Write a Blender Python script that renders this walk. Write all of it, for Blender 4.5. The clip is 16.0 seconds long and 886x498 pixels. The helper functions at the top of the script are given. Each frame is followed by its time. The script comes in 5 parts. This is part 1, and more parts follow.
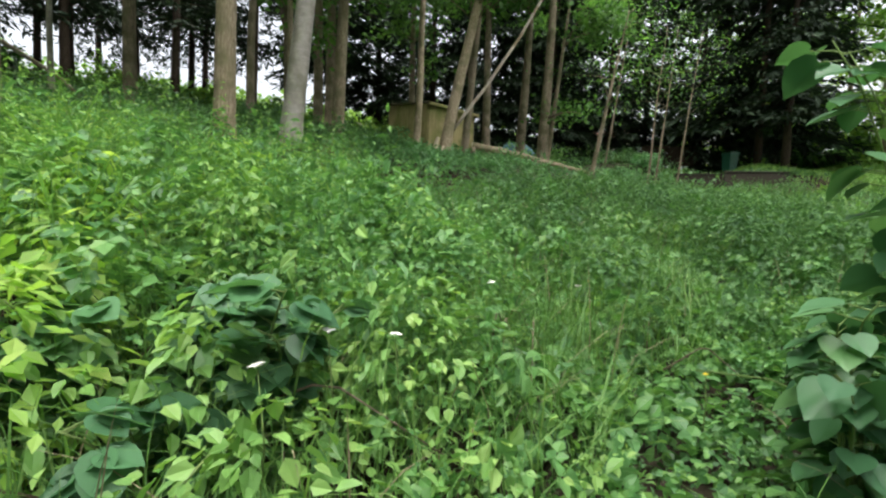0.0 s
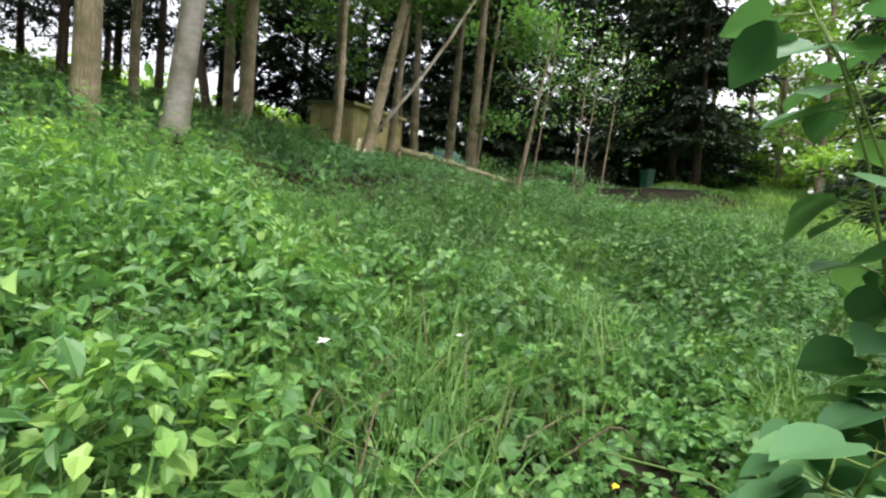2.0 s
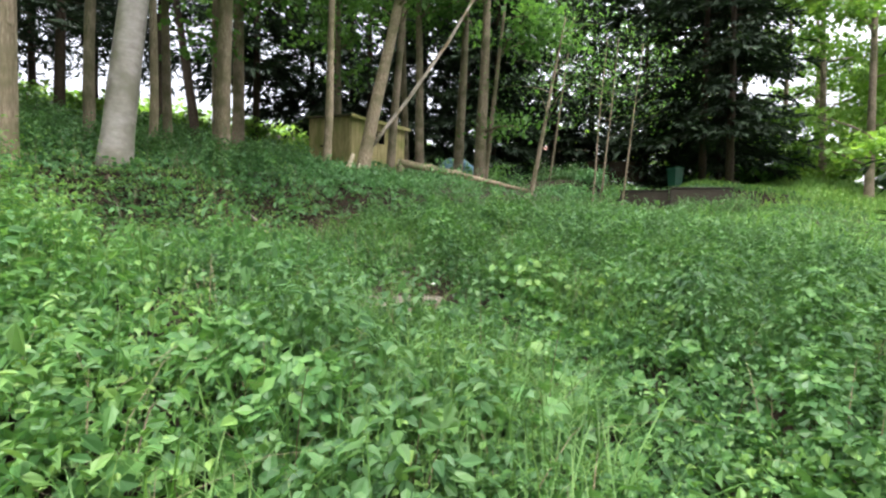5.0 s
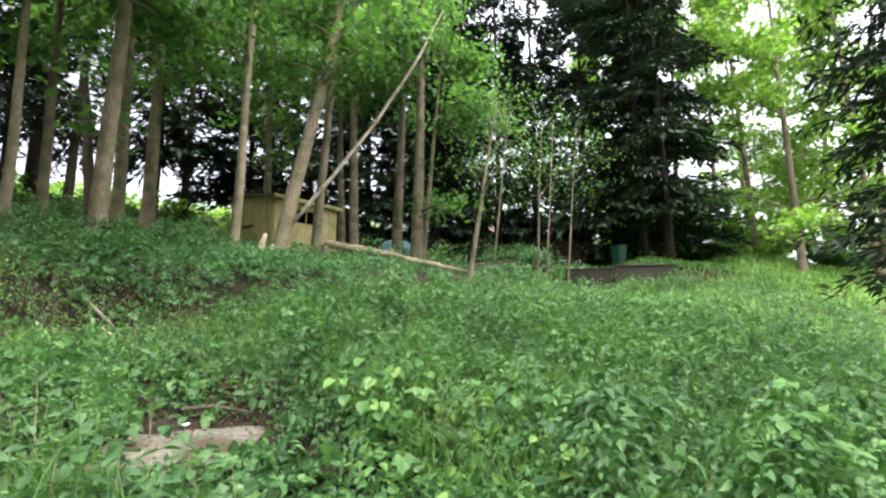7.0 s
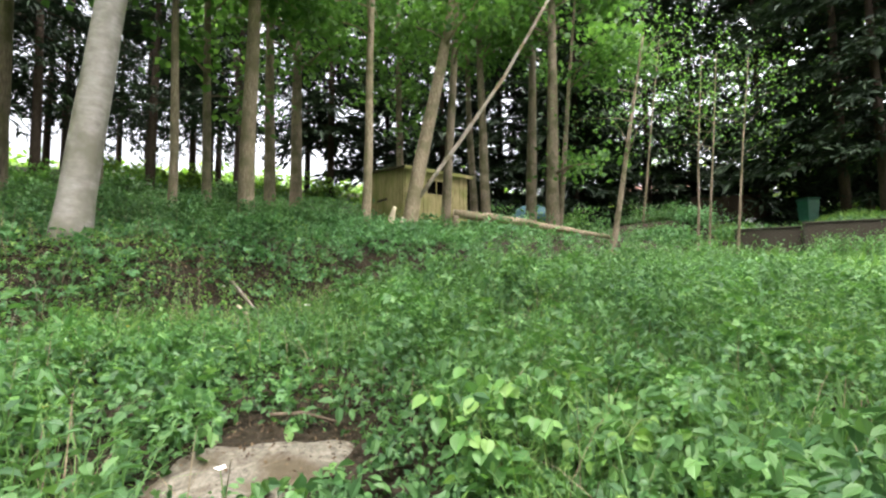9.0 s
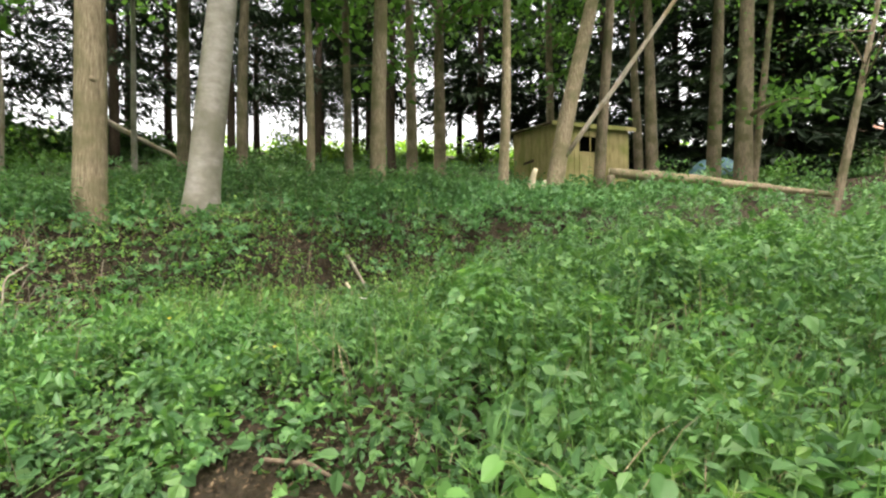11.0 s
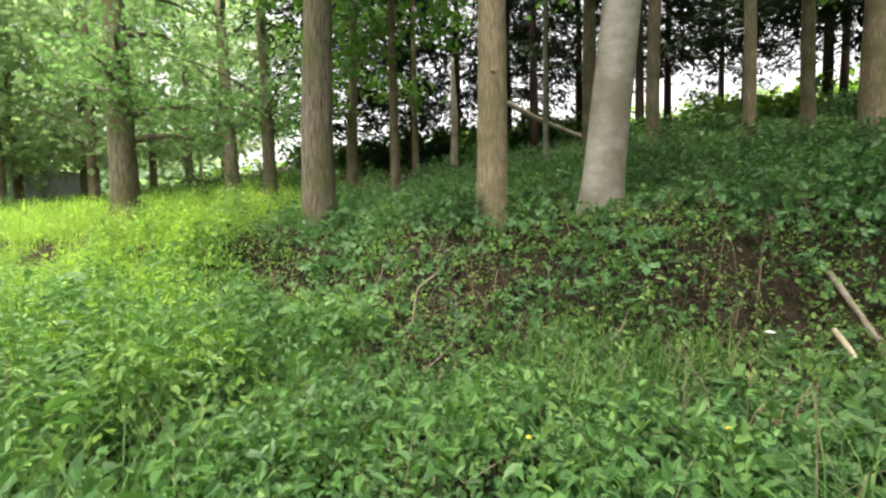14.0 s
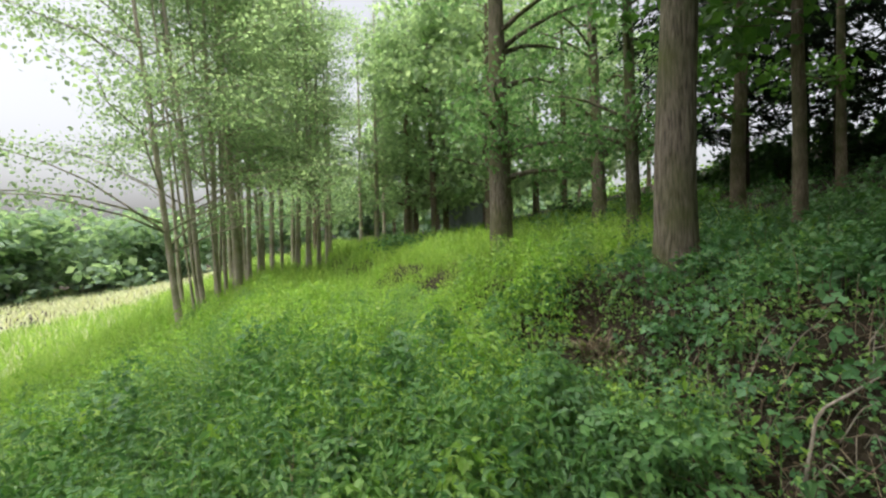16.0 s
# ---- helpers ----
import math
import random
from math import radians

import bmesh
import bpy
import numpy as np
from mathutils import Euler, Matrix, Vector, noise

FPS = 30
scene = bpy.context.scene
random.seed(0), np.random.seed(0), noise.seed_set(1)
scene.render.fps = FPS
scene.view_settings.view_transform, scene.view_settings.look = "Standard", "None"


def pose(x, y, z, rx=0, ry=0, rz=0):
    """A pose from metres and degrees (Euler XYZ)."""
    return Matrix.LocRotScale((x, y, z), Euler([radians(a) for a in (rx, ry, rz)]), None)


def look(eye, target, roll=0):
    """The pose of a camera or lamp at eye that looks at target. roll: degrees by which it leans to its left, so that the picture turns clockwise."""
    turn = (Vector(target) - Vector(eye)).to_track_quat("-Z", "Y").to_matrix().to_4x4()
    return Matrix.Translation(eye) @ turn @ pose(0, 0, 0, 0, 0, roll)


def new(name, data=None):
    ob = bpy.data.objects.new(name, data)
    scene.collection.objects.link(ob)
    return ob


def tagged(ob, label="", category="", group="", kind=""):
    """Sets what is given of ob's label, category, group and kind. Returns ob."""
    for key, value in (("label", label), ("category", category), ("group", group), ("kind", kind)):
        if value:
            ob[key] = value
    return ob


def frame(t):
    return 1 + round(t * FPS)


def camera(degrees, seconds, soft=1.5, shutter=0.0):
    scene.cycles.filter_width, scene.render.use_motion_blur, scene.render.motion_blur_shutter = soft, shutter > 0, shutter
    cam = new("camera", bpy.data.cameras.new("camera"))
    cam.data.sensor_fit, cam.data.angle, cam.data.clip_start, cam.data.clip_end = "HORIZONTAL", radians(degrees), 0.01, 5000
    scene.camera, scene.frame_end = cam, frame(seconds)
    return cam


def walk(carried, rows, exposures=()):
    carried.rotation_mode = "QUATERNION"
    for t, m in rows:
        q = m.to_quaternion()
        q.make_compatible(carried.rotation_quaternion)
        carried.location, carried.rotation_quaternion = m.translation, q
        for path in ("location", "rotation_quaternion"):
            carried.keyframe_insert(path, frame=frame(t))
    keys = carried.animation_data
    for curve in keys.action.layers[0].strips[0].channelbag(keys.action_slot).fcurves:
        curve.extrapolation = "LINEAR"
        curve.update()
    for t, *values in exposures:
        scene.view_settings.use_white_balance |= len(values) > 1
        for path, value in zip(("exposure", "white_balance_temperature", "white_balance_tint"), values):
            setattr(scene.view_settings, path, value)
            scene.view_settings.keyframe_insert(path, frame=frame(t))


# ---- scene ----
cam = camera(86.7, 16.0, soft=2.3)
PATH = [
    (0.0, pose(0.000, 0.000, 1.450, 86.07, -2.33, -0.26)),
    (0.5, pose(0.060, 0.163, 1.550, 86.86, -3.57, -7.66)),
    (1.0, pose(0.172, 0.351, 1.557, 86.69, -4.08, -8.73)),
    (1.5, pose(0.337, 0.571, 1.550, 86.78, -3.95, -9.07)),
    (2.0, pose(0.464, 0.801, 1.562, 87.20, -4.03, -8.26)),
    (2.5, pose(0.545, 1.040, 1.581, 87.34, -4.85, -7.57)),
    (3.0, pose(0.566, 1.254, 1.653, 87.59, -4.22, -6.83)),
    (5.5, pose(1.503, 2.314, 1.898, 88.44, -0.73, -5.40)),
    (6.0, pose(1.702, 2.592, 1.881, 92.82, -0.16, -7.27)),
    (6.5, pose(2.212, 3.051, 2.013, 98.12, 0.19, -9.60)),
    (7.0, pose(2.459, 3.367, 1.992, 98.06, 0.21, -9.75)),
    (7.5, pose(2.656, 3.645, 1.972, 97.62, 0.48, -8.58)),
    (8.0, pose(2.679, 3.887, 2.109, 96.71, 0.38, -3.11)),
    (10.5, pose(2.841, 5.143, 2.215, 90.36, 0.76, 20.88)),
    (11.0, pose(2.946, 5.572, 2.319, 89.89, 0.26, 26.87)),
    (11.5, pose(2.831, 5.730, 2.359, 89.48, 0.31, 32.17)),
    (12.0, pose(2.453, 5.992, 2.392, 88.73, -0.14, 35.80)),
    (12.5, pose(2.145, 6.283, 2.574, 88.40, -0.35, 43.46)),
    (13.0, pose(1.905, 6.624, 2.658, 87.83, -0.28, 52.88)),
    (13.5, pose(1.794, 6.727, 2.761, 87.27, -0.02, 62.75)),
    (14.0, pose(1.493, 6.752, 2.724, 86.72, 0.82, 73.68)),
    (14.5, pose(1.113, 6.816, 2.905, 87.12, 1.66, 86.16)),
    (15.0, pose(0.834, 6.968, 2.989, 87.98, 1.89, 99.81)),
    (15.5, pose(0.535, 7.123, 3.098, 88.69, 1.47, 111.23)),
    (16.0, pose(0.369, 7.149, 3.121, 89.24, 0.96, 117.65)),
]
walk(cam, PATH, exposures=[(0.0, 1.76, 6450, 9), (1.0, 1.9, 6480, 11), (3.0, 2.18, 6550, 14), (5.5, 2.35, 6300, 15), (8.0, 2.6, 6350, 15), (11.0, 2.55, 7100, 11), (13.0, 2.4, 7200, 11), (14.5, 2.1, 6950, 12), (15.3, 1.68, 6650, 12), (16.0, 1.2, 6550, 12)])

# ---- light: bright overcast sky over a wooded slope ----
world = bpy.data.worlds.new("overcast_sky")
scene.world = world
world.use_nodes = True
wn, wl = world.node_tree.nodes, world.node_tree.links
sky = wn.new("ShaderNodeTexSky")
sky.sky_type = "NISHITA"
sky.sun_disc = False
sky.sun_elevation = radians(67)
sky.sun_rotation = radians(119)
sky.air_density, sky.dust_density, sky.ozone_density = 1.0, 6.0, 1.0
hsv = wn.new("ShaderNodeHueSaturation")
hsv.inputs["Saturation"].default_value = 0.25
wl.new(sky.outputs["Color"], hsv.inputs["Color"])
wl.new(hsv.outputs["Color"], wn["Background"].inputs["Color"])
wn["Background"].inputs["Strength"].default_value = 0.13
sun_data = bpy.data.lights.new("sun", "SUN")
sun_data.energy, sun_data.angle, sun_data.color = 1.5, radians(40), (1.0, 0.96, 0.88)
sun = new("sun", sun_data)
sun.matrix_world = look((0, 0, 0), (0.34, 0.19, -0.92))

# ---- materials ----


def material(name, rough=0.7, spec=0.3):
    m = bpy.data.materials.new(name)
    m.use_nodes = True
    b = m.node_tree.nodes["Principled BSDF"]
    b.inputs["Roughness"].default_value = rough
    b.inputs["Specular IOR Level"].default_value = spec
    return m, m.node_tree.nodes, m.node_tree.links, b


def ramp(n, l, source, stops):
    r = n.new("ShaderNodeValToRGB")
    e = r.color_ramp.elements
    while len(e) < len(stops):
        e.new(0.5)
    for k, (p, c) in zip(e, stops):
        k.position, k.color = p, (*c, 1)
    l.new(source, r.inputs["Fac"])
    return r


def leaf_material(name, stops, rough=0.45, through_light=0.35, patch=0.45, single=False, shine=(1.45, 1.5, 0.8)):
    """Leaf: colour varies leaf by leaf and in broad patches, and light shines through."""
    m, n, l, b = material(name, rough, 0.35)
    geo = n.new("ShaderNodeNewGeometry")
    noi = n.new("ShaderNodeTexNoise")
    noi.inputs["Scale"].default_value = 0.9
    l.new(geo.outputs["Position"], noi.inputs["Vector"])
    mix = n.new("ShaderNodeMix")
    mix.inputs["Factor"].default_value = patch
    info = n.new("ShaderNodeObjectInfo")
    l.new(info.outputs["Random"] if single else geo.outputs["Random Per Island"], mix.inputs["A"])
    l.new(noi.outputs["Fac"], mix.inputs["B"])
    r = ramp(n, l, mix.outputs["Result"], stops)
    l.new(r.outputs["Color"], b.inputs["Base Color"])
    tr = n.new("ShaderNodeBsdfTranslucent")
    warm = n.new("ShaderNodeMix")
    warm.data_type = "RGBA"
    warm.blend_type = "MULTIPLY"
    warm.inputs["Factor"].default_value = 1.0
    l.new(r.outputs["Color"], warm.inputs["A"])
    warm.inputs["B"].default_value = (*shine, 1)
    l.new(warm.outputs["Result"], tr.inputs["Color"])
    ms = n.new("ShaderNodeMixShader")
    ms.inputs["Fac"].default_value = through_light
    l.new(b.outputs["BSDF"], ms.inputs[1])
    l.new(tr.outputs["BSDF"], ms.inputs[2])
    l.new(ms.outputs["Shader"], n["Material Output"].inputs["Surface"])
    return m


def surface(name, dark, light, scale=6.0, stretch=(1, 1, 1), rough=0.85, bump=0.4, stain=None, stain_scale=1.2, spec=0.2, dist=0.02):
    """Two scales of noise: fine grain between dark and light, and broad stains."""
    m, n, l, b = material(name, rough, spec)
    tc = n.new("ShaderNodeTexCoord")
    mp = n.new("ShaderNodeMapping")
    mp.inputs["Scale"].default_value = stretch
    l.new(tc.outputs["Object"], mp.inputs["Vector"])
    a = n.new("ShaderNodeTexNoise")
    a.inputs["Scale"].default_value = scale
    a.inputs["Detail"].default_value = 8
    a.inputs["Roughness"].default_value = 0.65
    l.new(mp.outputs["Vector"], a.inputs["Vector"])
    mid = tuple((p + q) / 2 for p, q in zip(dark, light))
    r = ramp(n, l, a.outputs["Fac"], [(0.3, dark), (0.5, mid), (0.7, light)])
    col = r.outputs["Color"]
    if stain:
        s2 = n.new("ShaderNodeTexNoise")
        s2.inputs["Scale"].default_value = stain_scale
        s2.inputs["Detail"].default_value = 4
        l.new(tc.outputs["Object"], s2.inputs["Vector"])
        k = ramp(n, l, s2.outputs["Fac"], [(0.45, (0, 0, 0)), (0.62, (1, 1, 1))])
        mx = n.new("ShaderNodeMix")
        mx.data_type = "RGBA"
        l.new(k.outputs["Color"], mx.inputs["Factor"])
        l.new(col, mx.inputs["A"])
        mx.inputs["B"].default_value = (*stain, 1)
        col = mx.outputs["Result"]
    l.new(col, b.inputs["Base Color"])
    bp = n.new("ShaderNodeBump")
    bp.inputs["Strength"].default_value = bump
    bp.inputs["Distance"].default_value = dist
    l.new(a.outputs["Fac"], bp.inputs["Height"])
    l.new(bp.outputs["Normal"], b.inputs["Normal"])
    return m


LEAF_BRIGHT = leaf_material("bramble_leaf", [(0.15, (0.050, 0.130, 0.050)), (0.45, (0.092, 0.220, 0.070)), (0.75, (0.155, 0.31, 0.095)), (0.95, (0.30, 0.42, 0.13))], 0.4)
LEAF_NETTLE = leaf_material("nettle_leaf", [(0.15, (0.040, 0.105, 0.045)), (0.55, (0.082, 0.185, 0.066)), (0.9, (0.145, 0.27, 0.095))], 0.5)
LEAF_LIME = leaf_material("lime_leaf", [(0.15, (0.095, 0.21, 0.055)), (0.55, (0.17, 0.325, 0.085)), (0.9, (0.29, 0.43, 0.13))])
# Yellow-green slope herbs, their colour lifted further for the open slope's light.
LEAF_SLOPE_LIT = leaf_material("lit_slope_herb_leaf", [(0.15, (0.15, 0.29, 0.05)), (0.55, (0.27, 0.45, 0.09)), (0.9, (0.42, 0.54, 0.16))], 0.5, 0.5)
LEAF_WOOD = leaf_material("woodland_bramble_leaf", [(0.15, (0.05, 0.135, 0.058)), (0.55, (0.10, 0.24, 0.092)), (0.92, (0.17, 0.33, 0.135))], 0.42, 0.3)
LEAF_DARK = leaf_material("ivy_leaf", [(0.2, (0.025, 0.065, 0.02)), (0.6, (0.05, 0.12, 0.035)), (0.9, (0.09, 0.18, 0.05))], 0.4)
LEAF_HEART = leaf_material("heart_leaf", [(0.2, (0.05, 0.135, 0.062)), (0.6, (0.08, 0.19, 0.085)), (0.95, (0.13, 0.26, 0.09))], 0.4, 0.3, 0.25, True)
LEAF_YOUNG = leaf_material("young_heart_leaf", [(0.2, (0.08, 0.19, 0.06)), (0.6, (0.13, 0.28, 0.08)), (0.95, (0.23, 0.38, 0.11))], 0.45, 0.35, 0.25, True)
# Slope grass: yellow-green, brightened to stand for daylight on the open slope.
GRASS_LIT = leaf_material("lit_grass_blade", [(0.2, (0.16, 0.29, 0.06)), (0.6, (0.28, 0.44, 0.11)), (0.85, (0.42, 0.53, 0.19)), (0.95, (0.56, 0.56, 0.31))], 0.55, 0.6)
# Grass again, darkened for shaded ground; also used for weed stems.
GRASS_DARK = leaf_material("shade_toned_grass", [(0.2, (0.065, 0.15, 0.04)), (0.6, (0.12, 0.245, 0.065)), (0.92, (0.22, 0.34, 0.11))], 0.55, 0.35)
HAY = leaf_material("ripe_meadow_grass", [(0.2, (0.46, 0.52, 0.32)), (0.6, (0.62, 0.64, 0.46)), (0.9, (0.72, 0.72, 0.57))], 0.7, 0.4)
CROWN = leaf_material("broad_leaf", [(0.2, (0.045, 0.11, 0.03)), (0.6, (0.085, 0.19, 0.05)), (0.95, (0.15, 0.28, 0.08))], 0.5, 0.5)
# Broad leaf again, paled for the light on trees over the open slope.
CROWN_LIT = leaf_material("lit_broad_leaf", [(0.2, (0.09, 0.18, 0.075)), (0.6, (0.16, 0.28, 0.125)), (0.95, (0.25, 0.38, 0.19))], 0.5, 0.55, shine=(1.35, 1.5, 1.0))
# Poplars and far trees: light green washed out with hazy brightness.
HAZY_LEAF = leaf_material("hazy_pale_leaf", [(0.2, (0.18, 0.27, 0.17)), (0.6, (0.30, 0.41, 0.25)), (0.95, (0.42, 0.52, 0.36))], 0.5, 0.62, shine=(1.45, 1.5, 1.0))
WILLOW_LEAF = leaf_material("willow_leaf", [(0.2, (0.08, 0.17, 0.03)), (0.6, (0.15, 0.28, 0.05)), (0.95, (0.25, 0.38, 0.09))], 0.5, 0.45)
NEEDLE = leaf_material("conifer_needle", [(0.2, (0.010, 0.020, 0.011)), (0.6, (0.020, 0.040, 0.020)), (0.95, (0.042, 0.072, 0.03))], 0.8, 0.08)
# Distance haze is mixed into this leaf colour: paler and bluer than foliage.
HAZY_FAR_LEAF = leaf_material("hazy_far_leaf", [(0.2, (0.17, 0.27, 0.19)), (0.6, (0.27, 0.38, 0.28)), (0.95, (0.37, 0.48, 0.36))], 0.7, 0.5)
SOIL = surface("woodland_soil", (0.011, 0.009, 0.006), (0.055, 0.043, 0.027), 14, rough=0.95, bump=1.0, stain=(0.036, 0.028, 0.017), stain_scale=0.9, dist=0.05)
BARE = surface("dry_pale_soil", (0.075, 0.068, 0.052), (0.27, 0.25, 0.205), 26, rough=0.95, bump=0.9, stain=(0.085, 0.07, 0.045), stain_scale=3.5)
BARK_SILVER = surface("smooth_silver_bark", (0.20, 0.185, 0.16), (0.37, 0.34, 0.305), 6, (1, 1, 1.8), 0.6, 0.3, (0.17, 0.16, 0.12), 2.0, 0.35)
BARK_PALE = surface("pale_fawn_bark", (0.12, 0.095, 0.062), (0.42, 0.345, 0.24), 16, (2.4, 2.4, 0.4), 0.9, 1.0, (0.17, 0.15, 0.085), 2.2, dist=0.03)
BARK_POPLAR = surface("pale_poplar_bark", (0.23, 0.20, 0.145), (0.55, 0.50, 0.39), 14, (2.2, 2.2, 0.5), 0.85, 0.8, (0.25, 0.25, 0.15), 1.8, dist=0.03)
BARK_BROWN = surface("brown_bark", (0.085, 0.067, 0.047), (0.31, 0.25, 0.18), 14, (2.4, 2.4, 0.4), 0.9, 1.0, (0.105, 0.10, 0.055), 2.0, dist=0.03)
BARK_RIDGED = surface("ridged_grey_bark", (0.026, 0.021, 0.016), (0.36, 0.305, 0.24), 11, (2.8, 2.8, 0.32), 0.9, 1.0, (0.12, 0.13, 0.05), 0.8, dist=0.04)
BARK_DARK = surface("dark_conifer_bark", (0.022, 0.016, 0.012), (0.075, 0.055, 0.04), 12, (2, 2, 0.5), 0.95, 0.8)
BARK_RED = surface("reddish_bark", (0.055, 0.035, 0.024), (0.17, 0.11, 0.075), 14, (2, 2, 0.5), 0.9, 0.9)
DEADWOOD = surface("bleached_dead_wood", (0.17, 0.15, 0.12), (0.43, 0.385, 0.32), 16, (2, 2, 0.4), 0.8, 0.5, (0.20, 0.16, 0.10), 2.0)
CUTWOOD = surface("split_yellow_wood", (0.34, 0.28, 0.18), (0.58, 0.51, 0.38), 18, (3, 3, 0.6), 0.75, 0.4)
TWIG = surface("brown_twig", (0.06, 0.045, 0.032), (0.18, 0.14, 0.10), 20, rough=0.85)
GREENSTEM = surface("green_stem", (0.07, 0.13, 0.035), (0.16, 0.22, 0.07), 20, rough=0.6)
SHED_WALL = surface("algae_stained_boards", (0.22, 0.185, 0.085), (0.40, 0.34, 0.17), 7, (1, 1, 0.35), 0.9, 0.35, (0.20, 0.21, 0.07), 1.1)
SHED_ROOF = surface("mossy_felt_roof", (0.05, 0.045, 0.03), (0.16, 0.13, 0.085), 14, rough=0.95, stain=(0.09, 0.10, 0.04))
# Near-black that stands for unlit insides; also the bin's wheels.
DARK_VOID = surface("dark_interior", (0.008, 0.007, 0.006), (0.02, 0.018, 0.015), 6, rough=0.9)
BRICK = surface("weathered_brick", (0.022, 0.02, 0.016), (0.075, 0.06, 0.046), 7, rough=0.9, stain=(0.035, 0.045, 0.022), stain_scale=2)
MORTAR = surface("old_mortar", (0.03, 0.028, 0.023), (0.075, 0.068, 0.055), 20, rough=0.95)
BIN_GREEN = surface("green_plastic", (0.012, 0.075, 0.045), (0.025, 0.12, 0.075), 8, rough=0.45, bump=0.05, spec=0.5)
BLUE_SHEET = surface("blue_tarpaulin", (0.03, 0.08, 0.10), (0.07, 0.15, 0.18), 5, rough=0.55, bump=0.5)
PAINT_WHITE = surface("weathered_white_paint", (0.62, 0.60, 0.55), (0.80, 0.78, 0.73), 5, rough=0.6, bump=0.1)
ROOF_RED = surface("faded_clay_roof", (0.20, 0.11, 0.08), (0.34, 0.20, 0.15), 9, rough=0.85)
GREY_SHEET = surface("grey_weathered_sheet", (0.14, 0.17, 0.17), (0.27, 0.31, 0.30), 5, (1, 1, 0.3), 0.7, 0.2)
PETAL = surface("white_petal", (0.70, 0.68, 0.64), (0.85, 0.82, 0.80), 20, rough=0.6, bump=0.1)
YELLOW_PETAL = surface("yellow_petal", (0.65, 0.48, 0.03), (0.80, 0.62, 0.05), 20, rough=0.5, bump=0.1)
DRY = surface("dry_stalk", (0.12, 0.095, 0.06), (0.31, 0.26, 0.17), 14, rough=0.9)
LITTER = leaf_material("dead_leaf", [(0.2, (0.028, 0.02, 0.012)), (0.6, (0.085, 0.056, 0.033)), (0.95, (0.22, 0.165, 0.10))], 0.85, 0.15)

# ---- the lie of the land ----
UX, UY = 0.66, 0.751
FOOT = (-3.1, 10.05)
N_KNOTS = [-400, -150, -60, -30, -14, -9, -7.5, -5.5, -4.6, -1.45, -0.2, 2.7, 6.5, 12, 30, 60, 150, 400]
Z_KNOTS = [-12, -9, -5.5, -3.4, -1.2, 0.55, 0.82, 1.12, 1.40, 1.48, 2.70, 3.2, 3.85, 5.0, 9.5, 13, 17, 22]


def land(x, y):
    """Height of the ground: a slope that climbs across n, with a bank, and gently along s."""
    x, y = np.asarray(x, float), np.asarray(y, float)
    dx, dy = x - FOOT[0], y - FOOT[1]
    s, n = UX * dx + UY * dy, -UY * dx + UX * dy
    wob = 0.35 * np.sin(s * 0.9 + 1.3) + 0.25 * np.sin(s * 2.1)
    near = np.clip(1 - np.abs(n + 1.2) / 3, 0, 1)
    n2 = n + wob * near - 0.8 * np.clip(s, 0, 2) / 2 * near
    z = (np.interp(n2 - 0.35, N_KNOTS, Z_KNOTS) + np.interp(n2, N_KNOTS, Z_KNOTS) * 2 + np.interp(n2 + 0.35, N_KNOTS, Z_KNOTS)) / 4
    up = np.clip(s, 0, 45) * 0.05 + np.interp(s, [0, 21, 27, 36, 60], [0, 0.5, 2.0, 3.3, 4.8]) * np.clip(-n / 8, 0, 1.2)
    low = np.clip((-n - 5) / 3, 0, 1)
    down = np.clip(s, -8, 0) * (0.05 * np.clip((n + 3) / 3, 0, 1) + 0.09 * low)
    z = np.where(z > 4.5, 4.5 + (z - 4.5) * (1 - 0.9 * np.clip((-s - 25) / 40, 0, 1)), z)
    ripple = 0.05 * np.sin(x * 1.7 + 0.6 * y) * np.sin(y * 1.3 - 0.4 * x) + 0.03 * np.sin(3.1 * x) * np.sin(2.7 * y + 1)
    u, w = (x - 14.9) * 0.97 - (y - 24.9) * 0.243, (x - 14.9) * 0.243 + (y - 24.9) * 0.97
    terrace = 1.1 * np.clip((w - 0.1) / 0.5, 0, 1) * np.clip((15 - w) / 9, 0, 1) * np.clip((u + 9) / 5, 0, 1) * np.clip((6.5 - u) / 3.5, 0, 1)
    return z + up + down + ripple + terrace


def slope_coords(x, y):
    dx, dy = np.asarray(x, float) - FOOT[0], np.asarray(y, float) - FOOT[1]
    return UX * dx + UY * dy, -UY * dx + UX * dy


def gz(x, y):
    return float(land(x, y))


# ---- mesh helpers ----


def mesh_from(name, verts, faces, mat, smooth=False):
    """A mesh from arrays; faces all have the same number of corners."""
    me = bpy.data.meshes.new(name)
    verts, faces = np.asarray(verts, np.float32), np.asarray(faces, np.int32)
    k = faces.shape[1]
    me.vertices.add(len(verts))
    me.vertices.foreach_set("co", verts.ravel())
    me.loops.add(faces.size)
    me.loops.foreach_set("vertex_index", faces.ravel())
    me.polygons.add(len(faces))
    me.polygons.foreach_set("loop_start", np.arange(0, faces.size, k, dtype=np.int32))
    me.polygons.foreach_set("loop_total", np.full(len(faces), k, np.int32))
    me.polygons.foreach_set("use_smooth", np.full(len(faces), smooth, bool))
    me.materials.append(mat)
    me.update(calc_edges=True)
    return me


def put(name, me, parent=None, label=""):
    ob = new(name, me)
    if parent:
        ob.parent = parent
    return tagged(ob, label)


def part(name, bm, mat, parent, label="", smooth=False):
    me = bpy.data.meshes.new(name)
    bm.to_mesh(me)
    bm.free()
    me.materials.append(mat)
    if smooth:
        me.polygons.foreach_set("use_smooth", np.full(len(me.polygons), True, bool))
    return put(name, me, parent, label)


